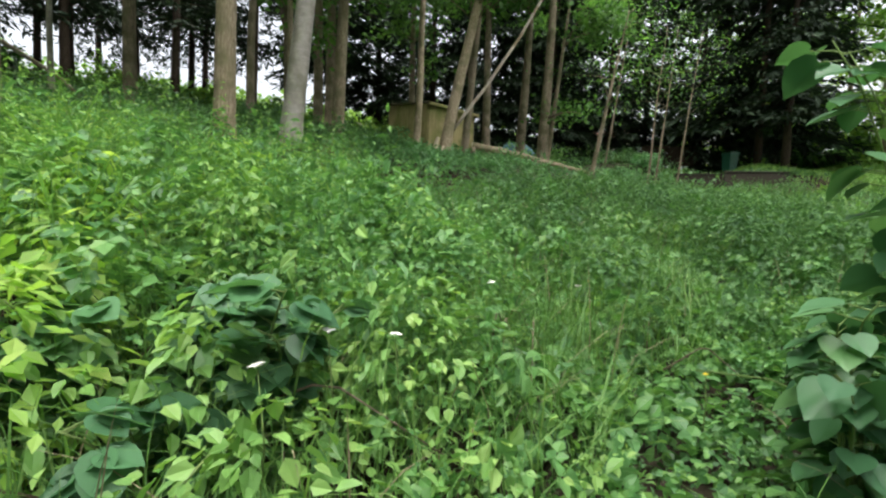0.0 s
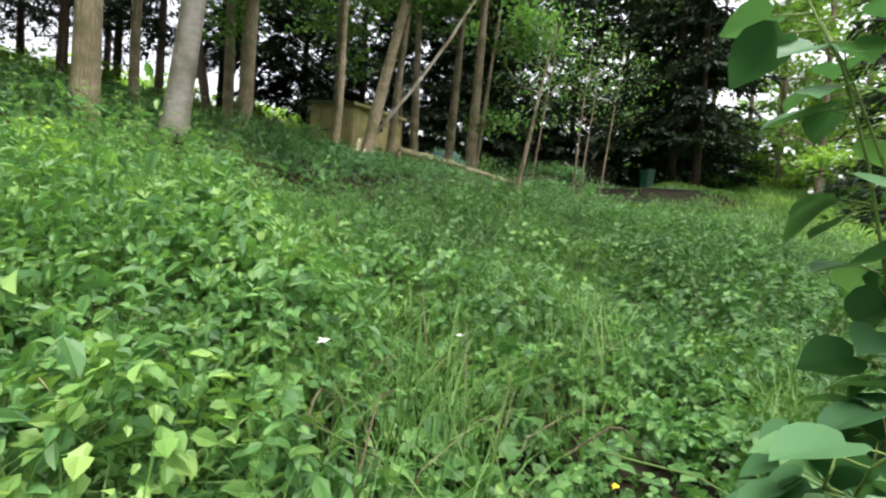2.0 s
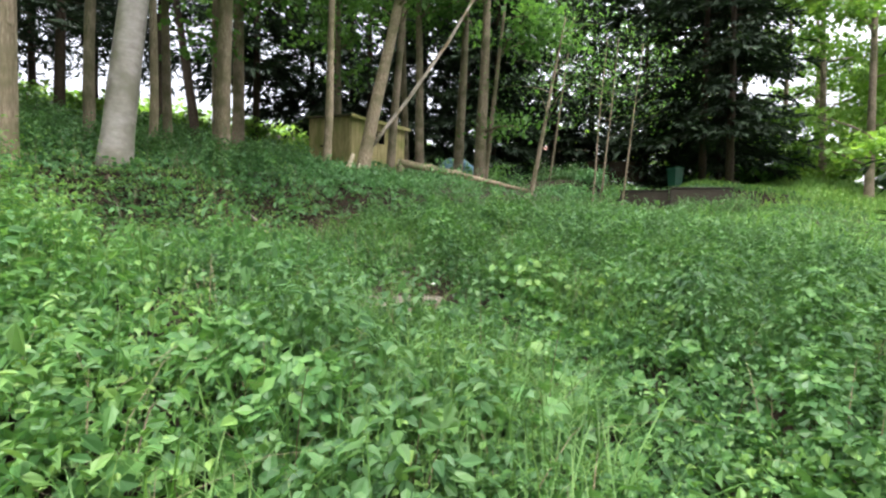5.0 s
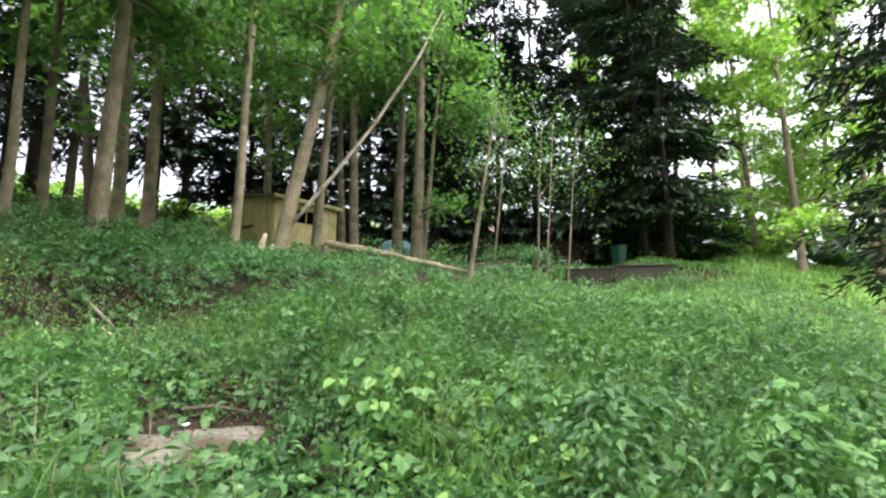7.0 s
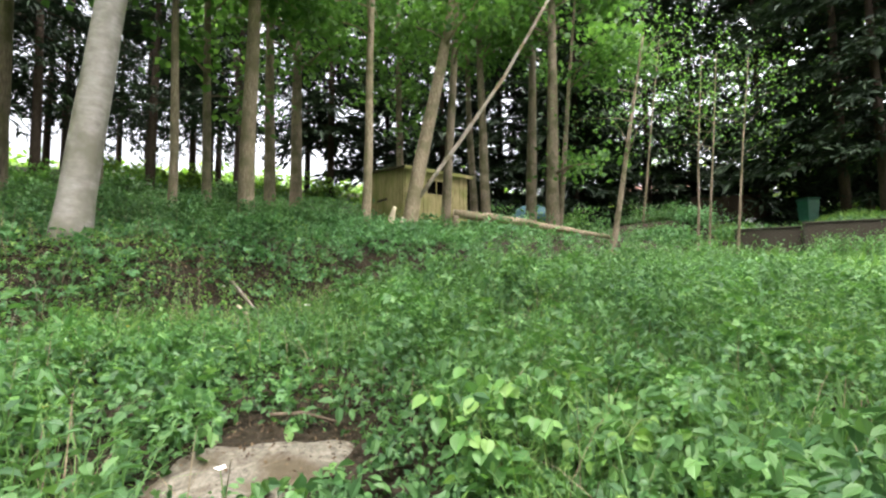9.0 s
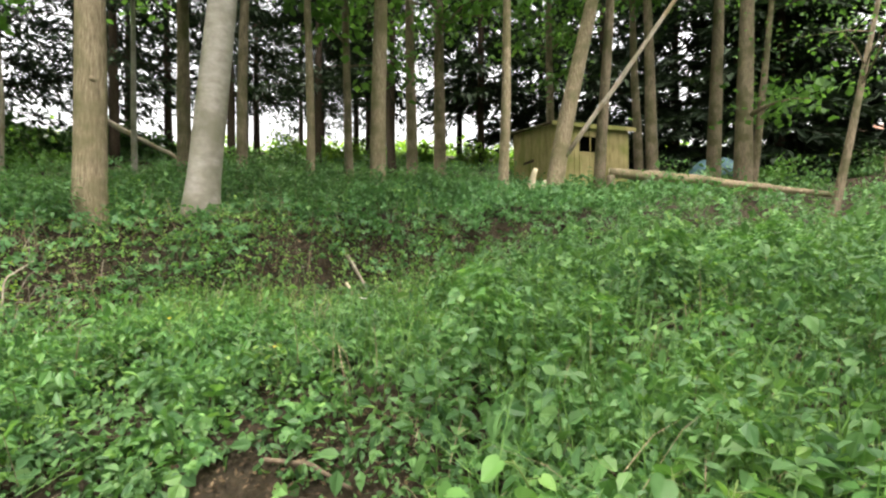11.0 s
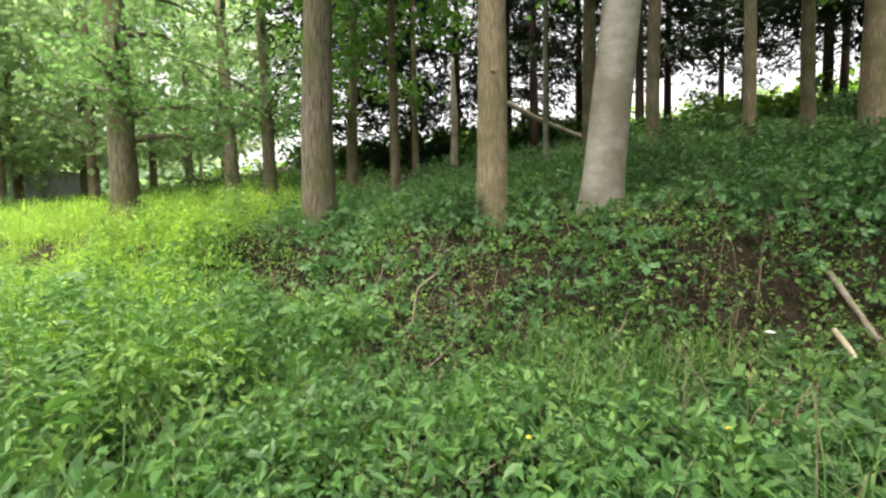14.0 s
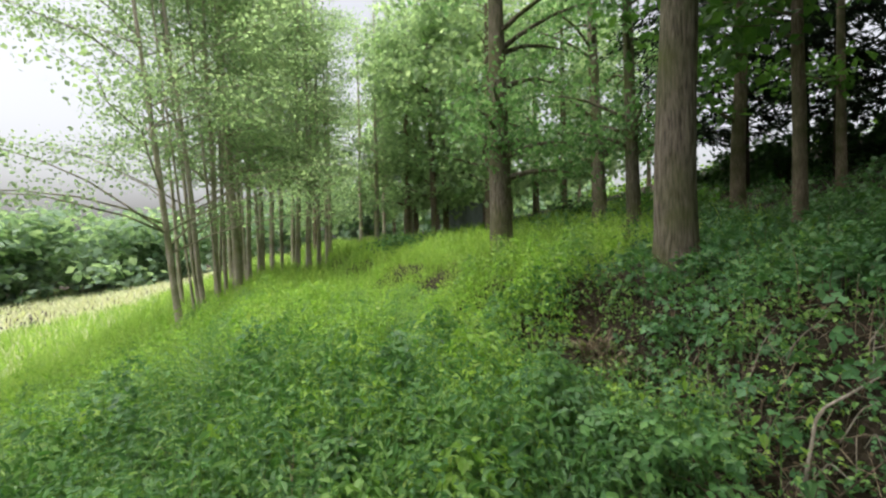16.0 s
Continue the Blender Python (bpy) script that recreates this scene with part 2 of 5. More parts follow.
def empty(name, x, y, z, turn=0, label="", category="", group=""):
    ob = new(name)
    ob.matrix_basis = pose(x, y, z, 0, 0, turn)
    return tagged(ob, label, category, group)


def box_bm(x0, x1, y0, y1, z0, z1, bevel=0.01):
    bm = bmesh.new()
    bmesh.ops.create_cube(bm, size=1, matrix=Matrix.LocRotScale(((x0 + x1) / 2, (y0 + y1) / 2, (z0 + z1) / 2), None, (x1 - x0, y1 - y0, z1 - z0)))
    if bevel:
        bmesh.ops.bevel(bm, geom=bm.edges, offset=bevel, segments=1, affect="EDGES")
    return bm


def tube(points, radii, sides=10, rough=0.0, seed=0, caps=True):
    """Verts and quads of a tube along points, uneven by rough."""
    rng = np.random.default_rng(seed)
    pts, radii = np.asarray(points, float), np.asarray(radii, float)
    tan = np.gradient(pts, axis=0)
    tan /= np.linalg.norm(tan, axis=1)[:, None] + 1e-9
    ref = np.where(np.abs(tan[:, 2:3]) > 0.9, np.array([[1.0, 0, 0]]), np.array([[0, 0, 1.0]]))
    a = np.cross(ref, tan)
    a /= np.linalg.norm(a, axis=1)[:, None] + 1e-9
    b = np.cross(tan, a)
    ang = np.linspace(0, 2 * math.pi, sides, endpoint=False)
    wave = 1 + rough * (np.sin(ang * 2 + rng.random() * 6)[None] + 0.6 * np.sin(ang * 5 + rng.random() * 6)[None] + 0.8 * rng.standard_normal((len(pts), sides)))
    r = radii[:, None] * wave
    v = pts[:, None] + r[..., None] * (np.cos(ang)[None, :, None] * a[:, None] + np.sin(ang)[None, :, None] * b[:, None])
    m = len(pts)
    i, j = np.meshgrid(np.arange(m - 1), np.arange(sides), indexing="ij")
    j2 = (j + 1) % sides
    f = np.stack([i * sides + j, i * sides + j2, (i + 1) * sides + j2, (i + 1) * sides + j], -1).reshape(-1, 4)
    v = v.reshape(-1, 3)
    if caps:
        v = np.concatenate([v, pts[:1], pts[-1:]])
        k = np.arange(sides)
        k2 = (k + 1) % sides
        c0, c1 = len(v) - 2, len(v) - 1
        end = (m - 1) * sides
        f = np.concatenate([f, np.stack([k2, k, np.full(sides, c0), np.full(sides, c0)], 1), np.stack([end + k, end + k2, np.full(sides, c1), np.full(sides, c1)], 1)])
    return v, f


def tube_mesh(name, tubes, mat, smooth=True):
    """One mesh of several tubes; the caps' doubled corners become triangles."""
    vs, fs, base = [], [], 0
    for v, f in tubes:
        vs.append(v)
        fs.append(f + base)
        base += len(v)
    v, f = np.concatenate(vs), np.concatenate(fs)
    t = np.concatenate([f[:, [0, 1, 2]], f[f[:, 2] != f[:, 3]][:, [0, 2, 3]]])
    return mesh_from(name, v, t, mat, smooth)


OVATE = np.array([[0, 0, 0], [0.28, -0.46, 0.10], [0.66, -0.34, 0.08], [1, 0, -0.08], [0.66, 0.34, 0.08], [0.28, 0.46, 0.10]])
OVATE_F = np.array([[0, 2, 3], [0, 1, 2], [0, 3, 4], [0, 4, 5]])


RHOMB = np.array([[0, 0, 0], [0.45, -0.42, 0.06], [1, 0, -0.05], [0.45, 0.42, 0.06]])
RHOMB_F = np.array([[0, 1, 2], [0, 2, 3]])


def three_leaflets(leaflet, faces):
    """A bramble leaf: one leaflet ahead and one to each side, joined at the stalk."""
    vs, fs, m = [], [], len(leaflet)
    for k, (turn, size, base) in enumerate(((0.0, 0.62, 0.38), (1.15, 0.52, 0.16), (-1.15, 0.52, 0.16))):
        c, d = math.cos(turn), math.sin(turn)
        p = leaflet * size
        vs.append(np.stack([base + p[:, 0] * c - p[:, 1] * d, p[:, 0] * d + p[:, 1] * c, p[:, 2] - 0.04 * k], 1))
        fs.append(faces + m * k)
    stalk = np.array([[0, 0, 0], [0.38, 0.012, 0], [0.38, -0.012, 0]])
    return np.concatenate(vs + [stalk]), np.concatenate(fs + [np.array([[3 * m, 3 * m + 1, 3 * m + 2]])])


TRI, TRI_F = three_leaflets(OVATE, OVATE_F)
SPRIG, SPRIG_F = three_leaflets(RHOMB, RHOMB_F)
HEART = np.array([[0, 0, 0], [-0.10, -0.18, 0.05], [-0.02, -0.38, 0.09], [0.20, -0.52, 0.11], [0.46, -0.49, 0.10], [0.70, -0.34, 0.05], [0.88, -0.16, 0.0], [1.04, 0, -0.08], [0.88, 0.16, 0.0], [0.70, 0.34, 0.05], [0.46, 0.49, 0.10], [0.20, 0.52, 0.11], [-0.02, 0.38, 0.09], [-0.10, 0.18, 0.05]])
HEART_F = np.array([[0, k, k + 1] for k in range(1, 13)])


def leaves(pos, azimuth, pitch, roll, size, aspect=1.0, shape=OVATE, faces=OVATE_F):
    """Verts and triangles of many leaves: each points along azimuth, tipped by pitch, turned by roll."""
    ca, sa, cp, sp, cr, sr = np.cos(azimuth), np.sin(azimuth), np.cos(pitch), np.sin(pitch), np.cos(roll), np.sin(roll)
    fx = np.stack([ca * cp, sa * cp, sp], -1)
    side = np.stack([-sa, ca, 0 * ca], -1)
    nz = np.cross(fx, side)
    sy = side * cr[:, None] + nz * sr[:, None]
    sz = nz * cr[:, None] - side * sr[:, None]
    L = np.asarray(size)[:, None, None]
    v = pos[:, None] + L * (shape[None, :, :1] * fx[:, None] + aspect * shape[None, :, 1:2] * sy[:, None] + shape[None, :, 2:] * sz[:, None])
    f = faces[None] + (np.arange(len(pos)) * len(shape))[:, None, None]
    return v.reshape(-1, 3), f.reshape(-1, 3)


def blades(pos, azimuth, height, width, bend):
    """Grass blades of three segments, bent over along azimuth."""
    d = np.stack([np.cos(azimuth), np.sin(azimuth)], -1)
    side = np.stack([-d[:, 1], d[:, 0], 0 * azimuth], -1)
    vs = []
    for k, (u, w) in enumerate([(0, 1), (0.45, 0.85), (0.8, 0.55), (1, 0)]):
        out = bend * u ** 2 * height
        zz = height * (u - 0.35 * np.clip(bend, 0, 1.6) * u ** 3)
        c = pos + np.stack([d[:, 0] * out, d[:, 1] * out, zz], -1)
        if w:
            vs += [c - side * (width * w / 2)[:, None], c + side * (width * w / 2)[:, None]]
        else:
            vs += [c]
    v = np.stack(vs, 1)
    f = np.array([[0, 1, 3], [0, 3, 2], [2, 3, 5], [2, 5, 4], [4, 5, 6]])
    return v.reshape(-1, 3), (f[None] + (np.arange(len(pos)) * 7)[:, None, None]).reshape(-1, 3)


def join(chunks):
    vs, fs, base = [], [], 0
    for v, f in chunks:
        vs.append(v)
        fs.append(f + base)
        base += len(v)
    return np.concatenate(vs), np.concatenate(fs)


# ---- ground ----


def build_ground():
    """One sheet, fine near the trail and coarser out to the horizon."""
    def axis(c, fine, reach, step):
        out, p = [0.0], 0.0
        while p < reach:
            p += step if p < fine else step * (1 + ((p - fine) / fine) * 5)
            out.append(p)
        a = np.array(out)
        return np.concatenate([c - a[:0:-1], c + a])
    gx, gy = axis(-4, 14, 900, 0.3), axis(9, 14, 900, 0.3)
    X, Y = np.meshgrid(gx, gy)
    Z = land(X, Y)
    w = len(gx)
    i, j = np.meshgrid(np.arange(len(gy) - 1), np.arange(w - 1), indexing="ij")
    f = np.stack([i * w + j, i * w + j + 1, (i + 1) * w + j + 1, (i + 1) * w + j], -1).reshape(-1, 4)
    me = mesh_from("ground", np.stack([X, Y, Z], -1).reshape(-1, 3), f, SOIL, True)
    tagged(new("ground", me), "dark woodland soil under dense undergrowth", "ground", kind="structure")


build_ground()

TRAIL = np.array([(0, -2.5), (0, 0), (0.35, 0.6), (0.57, 1.25), (1.5, 2.3), (2.45, 3.35), (2.7, 3.9), (2.85, 5.1), (2.8, 5.75), (2.1, 6.3), (1.8, 6.75), (0.85, 6.95), (0.35, 7.15)])


def trail_distance(x, y):
    p = np.stack([x, y], -1)
    best = np.full(len(p), 1e9)
    for a, b in zip(TRAIL[:-1], TRAIL[1:]):
        ab = b - a
        u = np.clip(((p - a) @ ab) / (ab @ ab), 0, 1)
        best = np.minimum(best, np.linalg.norm(p - a - u[:, None] * ab, axis=1))
    return best


def scatter(rng, count, x0, x1, y0, y1):
    return rng.uniform(x0, x1, count), rng.uniform(y0, y1, count)


def bare(x, y):
    """1 on the bare earth patch beside the trail, 0 off it."""
    u, v = (x - 1.36) * 0.8 + (y - 6.68) * 0.6, -(x - 1.36) * 0.6 + (y - 6.68) * 0.8
    return (u / 0.55) ** 2 + (v / 0.36) ** 2 < 1.35 + 0.5 * np.sin(5 * u + 3 * v)


def worn(x, y):
    """Thin, trodden ground running on from the bare patch."""
    return ((x - 1.20) / 0.5) ** 2 + ((y - 7.6) / 0.7) ** 2 < 1 + 0.3 * np.sin(5 * x + 3 * y)


def bank(x, y):
    """1 on the bank's face below the trees."""
    s, n = slope_coords(x, y)
    return (n > -2.0) & (n < -0.15) & (s > -5) & (s < 4.5)


def raw(x, y):
    """1 where the bank's earth lies open: a slip of brown soil, and dark soil bared for the shadow under its lip."""
    s, n = slope_coords(x, y)
    rag = 0.25 * np.sin(6 * s + 2 * n) + 0.2 * np.sin(9 * n - 3 * s)
    slip = ((s + 1.8) / 1.7) ** 2 + ((n + 1.3) / 0.72) ** 2
    # Plants thinned to dark soil here in place of the lip's shadow.
    under = ((s - 1.7) / 1.1) ** 2 + ((n + 0.75) / 0.4) ** 2
    return np.minimum(slip, under) < 1 + rag


def spare(x, y):
    """How tall plants stay, towards the old wall and the verge: low, so that the wall is seen."""
    s, n = slope_coords(x, y)
    return 1 - 0.74 * np.clip((s - 11) / 6, 0, 1) * np.clip((-n - 1.0) / 2, 0, 1)


def behind(x, y):
    """Ground that lies behind all that is looked at."""
    return (y < -0.6) & (x > -2.0) | (x > 4.5) & (y < 3.0 + 0.1 * (x - 4.5))


def patchiness(x, y, k):
    return np.sin(x * 0.8 * k + 1.1) * np.sin(y * 0.7 * k - 0.6) + 0.6 * np.sin(x * 1.9 * k + y * 1.3 * k) 


def in_hollow(x, y):
    """The low strip between the trail and the bank."""
    s, n = slope_coords(x, y)
    return (n > -4.8) & (n < -1.5) & (s > -1.8) & (s < 2.5)


def mound(x, y):
    """How high the plants stand, 0 to 1: tussocks, hollows and gaps of several sizes."""
    m = 0.42 + 0.30 * np.sin(1.9 * x + 0.7 * np.sin(1.3 * y)) * np.sin(1.6 * y + 0.9 * np.sin(1.1 * x)) + 0.22 * np.sin(4.3 * x + 1.7 * y + 0.5) * np.sin(3.9 * y - 1.2 * x) + 0.14 * np.sin(9.1 * x - 2 * y) * np.sin(8.3 * y + 3 * x)
    return np.clip(m, 0, 1.15)


def undergrowth(name, mat, seed, plants, area, near, far, per, size, height, spread, shape, faces, keep, label, category, aspect=1.0):
    """Leafy plants over a stretch of the slope: each has leaves round a stem."""
    rng = np.random.default_rng(seed)
    x, y = scatter(rng, plants, *area)
    d = trail_distance(x, y)
    ok = (d >= near) & (d < far) & ~behind(x, y) & keep(x, y) & ~bare(x, y)
    ok &= ~(worn(x, y) & (rng.random(len(x)) < 0.45))
    ok &= ~(bank(x, y) & (rng.random(len(x)) < 0.25)) & ~(raw(x, y) & (rng.random(len(x)) < 0.42))
    x, y, d = x[ok], y[ok], d[ok]
    h = (height[0] + (height[1] - height[0]) * mound(x, y)) * rng.uniform(0.7, 1.15, len(x))
    h *= np.clip(0.6 + 0.4 * d / 0.9, 0.5, 1) * np.clip(np.hypot(x - 1.9, y - 6.2) / 1.6, 0.2, 1) * (1 + 0.35 * ((x > 1.8) & (y > 6.0))) * np.where(in_hollow(x, y) | bank(x, y), 0.5, 1) * np.where(worn(x, y), 0.45, 1) * np.where(np.hypot(x + 2.85, y - 9.6) < 0.75, 0.3, 1) * spare(x, y)
    z = land(x, y)
    lean = rng.normal(0, 0.18, (len(x), 2))
    P, A, T, R, S = [], [], [], [], []
    for k in range(per):
        u = rng.uniform(0.2, 1.0, len(x)) ** 0.8
        a = rng.uniform(0, 2 * math.pi, len(x))
        r = spread * rng.uniform(0.05, 1, len(x)) * np.sqrt(np.clip(1.25 - u * u, 0.1, 1))
        P.append(np.stack([x + lean[:, 0] * h * u + r * np.cos(a), y + lean[:, 1] * h * u + r * np.sin(a), z + h * u + 0.02], -1))
        A.append(a)
        T.append(rng.normal(-0.35, 0.7, len(x)))
        R.append(rng.normal(0, 0.65, len(x)))
        S.append(size * np.clip(np.exp(rng.normal(-0.2, 0.42, len(x))), 0.3, 1.75))
    P, A, T, R, S = (np.concatenate(q) for q in (P, A, T, R, S))
    v, f = leaves(P, A, T, R, S, aspect, shape, faces)
    return tagged(new(name, mesh_from(name, v, f, mat)), label, category, kind="stuff")


# Mask of the open slope, where plants take the brightened leaf colours.
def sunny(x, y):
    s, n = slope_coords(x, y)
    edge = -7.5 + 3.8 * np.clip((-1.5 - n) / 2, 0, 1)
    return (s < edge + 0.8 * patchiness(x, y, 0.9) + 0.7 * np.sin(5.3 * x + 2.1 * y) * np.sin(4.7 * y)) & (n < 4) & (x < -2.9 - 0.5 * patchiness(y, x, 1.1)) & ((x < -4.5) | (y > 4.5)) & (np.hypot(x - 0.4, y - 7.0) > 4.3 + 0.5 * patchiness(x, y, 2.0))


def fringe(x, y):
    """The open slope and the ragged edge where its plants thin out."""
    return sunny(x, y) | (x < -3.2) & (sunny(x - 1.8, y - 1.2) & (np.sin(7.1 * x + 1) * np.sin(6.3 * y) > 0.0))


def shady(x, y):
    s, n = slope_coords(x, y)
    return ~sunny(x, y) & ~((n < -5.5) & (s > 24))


def open_left(x, y):
    """The ground below the trail's start, given paler leaves for its brighter light."""
    return (x < 0.5 + 0.5 * patchiness(x, y, 1.3)) & (y < 6.2 + 0.5 * patchiness(y, x, 1.5))


def bramble_zone(x, y):
    s, n = slope_coords(x, y)
    return ~sunny(x, y) & (open_left(x, y) | (y < 3.2 + patchiness(x, y, 0.8)) | (patchiness(x, y, 1.3) > -0.25))


def nettle_zone(x, y):
    s, n = slope_coords(x, y)
    return ~sunny(x, y) & ~open_left(x, y) & ((y > 2.4 + patchiness(x, y, 0.9)) | (patchiness(y, x, 1.1) > 0.6))


def lime_zone(x, y):
    return ~sunny(x, y) & (open_left(x, y) | (patchiness(y, x, 1.7) > 0.1))


def below_wood(x, y):
    """The open ground below the first row of trees."""
    s, n = slope_coords(x, y)
    return n < -0.3 + 0.35 * np.sin(2.3 * s)


def slope_foot(x, y):
    """The rank green growth between the trail's end and the open slope."""
    s, n = slope_coords(x, y)
    return (n < -2.0) & (np.hypot(x - 0.4, y - 7.0) < 5.2) & (x < 0.4) & (patchiness(x, y, 1.6) > -0.7)


def lip_zone(x, y):
    """The top edge of the bank, where plants hang over."""
    s, n = slope_coords(x, y)
    return (n > np.where(s < 0.5, -1.7, -0.4)) & (n < 2.2) & (s > -6) & (s < 8)


NEAR_AREA, MID_AREA, FAR_AREA = (-6, 8, -1.5, 12), (-14, 14, -1.5, 20), (-32, 34, -22, 40)
undergrowth("bramble_undergrowth", LEAF_BRIGHT, 11, 8600, NEAR_AREA, 0.0, 2.6, 10, 0.088, (0.10, 0.58), 0.22, TRI, TRI_F, bramble_zone, "dense bright green brambles covering the ground", "brambles", 0.95)
undergrowth("nettle_undergrowth", LEAF_NETTLE, 12, 8600, NEAR_AREA, 0.0, 2.8, 19, 0.060, (0.12, 0.85), 0.15, OVATE, OVATE_F, nettle_zone, "dense green nettles covering the ground", "nettles", 0.62)
undergrowth("small_leaf_herbs", LEAF_NETTLE, 41, 8200, NEAR_AREA, 0.0, 4.0, 17, 0.036, (0.08, 0.6), 0.16, RHOMB, RHOMB_F, lambda x, y: shady(x, y) & ~open_left(x, y), "fine small-leaved green herbs between the brambles", "herbs", 0.8)
undergrowth("ground_ivy", LEAF_DARK, 13, 11000, NEAR_AREA, 0.0, 3.3, 6, 0.052, (0.02, 0.2), 0.16, OVATE, OVATE_F, shady, "low dark green ivy and herbs on soil", "ivy")
undergrowth("lime_green_herbs", LEAF_LIME, 19, 15000, (-9, 10, -1.5, 16), 0.0, 7, 9, 0.044, (0.1, 0.7), 0.12, OVATE, OVATE_F, lime_zone, "small lime-green herbs scattered through the undergrowth", "herbs", 0.75)
undergrowth("bramble_thicket", LEAF_BRIGHT, 14, 8000, MID_AREA, 2.4, 11.5, 11, 0.098, (0.15, 0.75), 0.30, SPRIG, SPRIG_F, lambda x, y: bramble_zone(x, y) & below_wood(x, y), "dense bramble thicket on the slope", "brambles", 0.95)
undergrowth("nettle_bed", LEAF_NETTLE, 15, 10500, MID_AREA, 2.6, 11.5, 19, 0.072, (0.18, 1.0), 0.20, OVATE, OVATE_F, lambda x, y: nettle_zone(x, y) & below_wood(x, y), "deep bed of green nettles on the slope", "nettles", 0.62)
undergrowth("bank_face_herbs", LEAF_LIME, 63, 7500, (-8, 3, 5, 14), 1.2, 9, 12, 0.040, (0.15, 0.9), 0.15, OVATE, OVATE_F, bank, "thin yellow-green herbs growing on the bank's face", "herbs", 0.7)
undergrowth("bank_lip_brambles", LEAF_WOOD, 61, 3000, (-8, 3, 6.5, 17), 1.5, 9.5, 13, 0.10, (0.10, 0.62), 0.30, SPRIG, SPRIG_F, lip_zone, "dark green brambles spilling over the top of the bank", "brambles", 0.95)
undergrowth("wood_edge_brambles", LEAF_WOOD, 62, 5000, (-16, 12, 6, 26), 2.5, 14, 9, 0.13, (0.10, 0.6), 0.34, SPRIG, SPRIG_F, lambda x, y: shady(x, y) & ~below_wood(x, y), "dark green brambles on the woodland floor", "brambles", 0.95)
undergrowth("wood_edge_nettles", LEAF_NETTLE, 64, 6500, (-16, 12, 6, 26), 2.5, 13, 12, 0.085, (0.15, 0.75), 0.2, RHOMB, RHOMB_F, lambda x, y: shady(x, y) & ~below_wood(x, y), "green nettles between the tree trunks", "nettles", 0.65)
undergrowth("wall_foot_nettles", LEAF_NETTLE, 65, 6500, (7, 24, 7, 26), 8, 26, 13, 0.12, (0.2, 0.75), 0.3, RHOMB, RHOMB_F, lambda x, y: slope_coords(x, y)[1] < 0, "low green nettles in front of the old wall", "nettles", 0.65)
undergrowth("slope_foot_herbs", LEAF_BRIGHT, 66, 3300, (-6, 1.2, 1.0, 8.5), 0.55, 6, 17, 0.066, (0.25, 1.25), 0.2, OVATE, OVATE_F, slope_foot, "lush broad-leaved herbs at the foot of the open slope", "herbs", 0.5)
undergrowth("slope_edge_herbs", LEAF_SLOPE_LIT, 67, 7200, (-14, -1.5, -3.0, 8.0), 2.0, 16, 11, 0.062, (0.2, 0.95), 0.24, OVATE, OVATE_F, lambda x, y: (np.hypot(x - 0.4, y - 7.0) > 3.6) & (slope_coords(x, y)[1] < -0.9) & (patchiness(x, y, 1.3) > -0.9), "yellow-green herbs where the open slope meets the shade", "herbs", 0.6)
undergrowth("woodland_floor_plants", LEAF_NETTLE, 16, 9000, FAR_AREA, 11.0, 28, 13, 0.13, (0.15, 0.95), 0.34, RHOMB, RHOMB_F, shady, "green plants covering the woodland floor", "undergrowth", 0.7)
undergrowth("woodland_brambles", LEAF_WOOD, 17, 7000, FAR_AREA, 9.0, 28, 16, 0.11, (0.1, 0.65), 0.36, RHOMB, RHOMB_F, shady, "dark brambles between the tree trunks", "undergrowth", 0.8)
undergrowth("slope_herbs", LEAF_SLOPE_LIT, 18, 13000, (-26, 4, -18, 12), 0.8, 26, 10, 0.075, (0.15, 1.0), 0.26, RHOMB, RHOMB_F, lambda x, y: fringe(x, y) | open_left(x, y) & (x < -1.7 - 0.4 * patchiness(x, y, 2.1)) & (y < 6.5), "bright yellow-green herbs on the open slope", "undergrowth", 0.75)


def herb_clumps(name, mat, seed, count, area, keep, size, label, shape=OVATE, faces=OVATE_F, aspect=0.8):
    """Rounded stands of taller plants that rise out of the carpet."""
    rng = np.random.default_rng(seed)
    x, y = scatter(rng, count, *area)
    d = trail_distance(x, y)
    ok = (d > 0.75) & (d < 9) & ~behind(x, y) & keep(x, y) & ~bank(x, y) & ~in_hollow(x, y) & (spare(x, y) > 0.8) & (np.hypot(x - 1.9, y - 6.1) > 1.75)
    chunks = []
    for cx, cy in zip(x[ok], y[ok]):
        rad, hh = rng.uniform(0.22, 0.6), rng.uniform(0.45, 1.0)
        n = int(680 * rad * hh * (0.06 / size) ** 1.2) + 60
        u, a, rr = rng.random(n) ** 0.55, rng.uniform(0, 6.283, n), np.sqrt(rng.random(n))
        w = rad * np.sqrt(np.clip(1.1 - u * u, 0.03, 1)) * rr * (1 + 0.35 * np.sin(3 * a + cx * 7))
        px, py = cx + w * np.cos(a), cy + w * np.sin(a)
        pos = np.stack([px, py, land(px, py) + hh * u * (1 - 0.25 * rr * rr) + 0.02], -1)
        chunks.append(leaves(pos, a + rng.normal(0, 0.5, n), rng.normal(-0.45, 0.4, n), rng.normal(0, 0.4, n), size * rng.uniform(0.5, 1.5, n), aspect, shape, faces))
    v, f = join(chunks)
    tagged(new(name, mesh_from(name, v, f, mat)), label, "undergrowth", kind="stuff")


herb_clumps("nettle_clumps", LEAF_NETTLE, 51, 260, (-6, 12, -1, 15), lambda x, y: shady(x, y) & ~open_left(x, y), 0.066, "stands of taller nettles rising from the undergrowth", aspect=0.6)
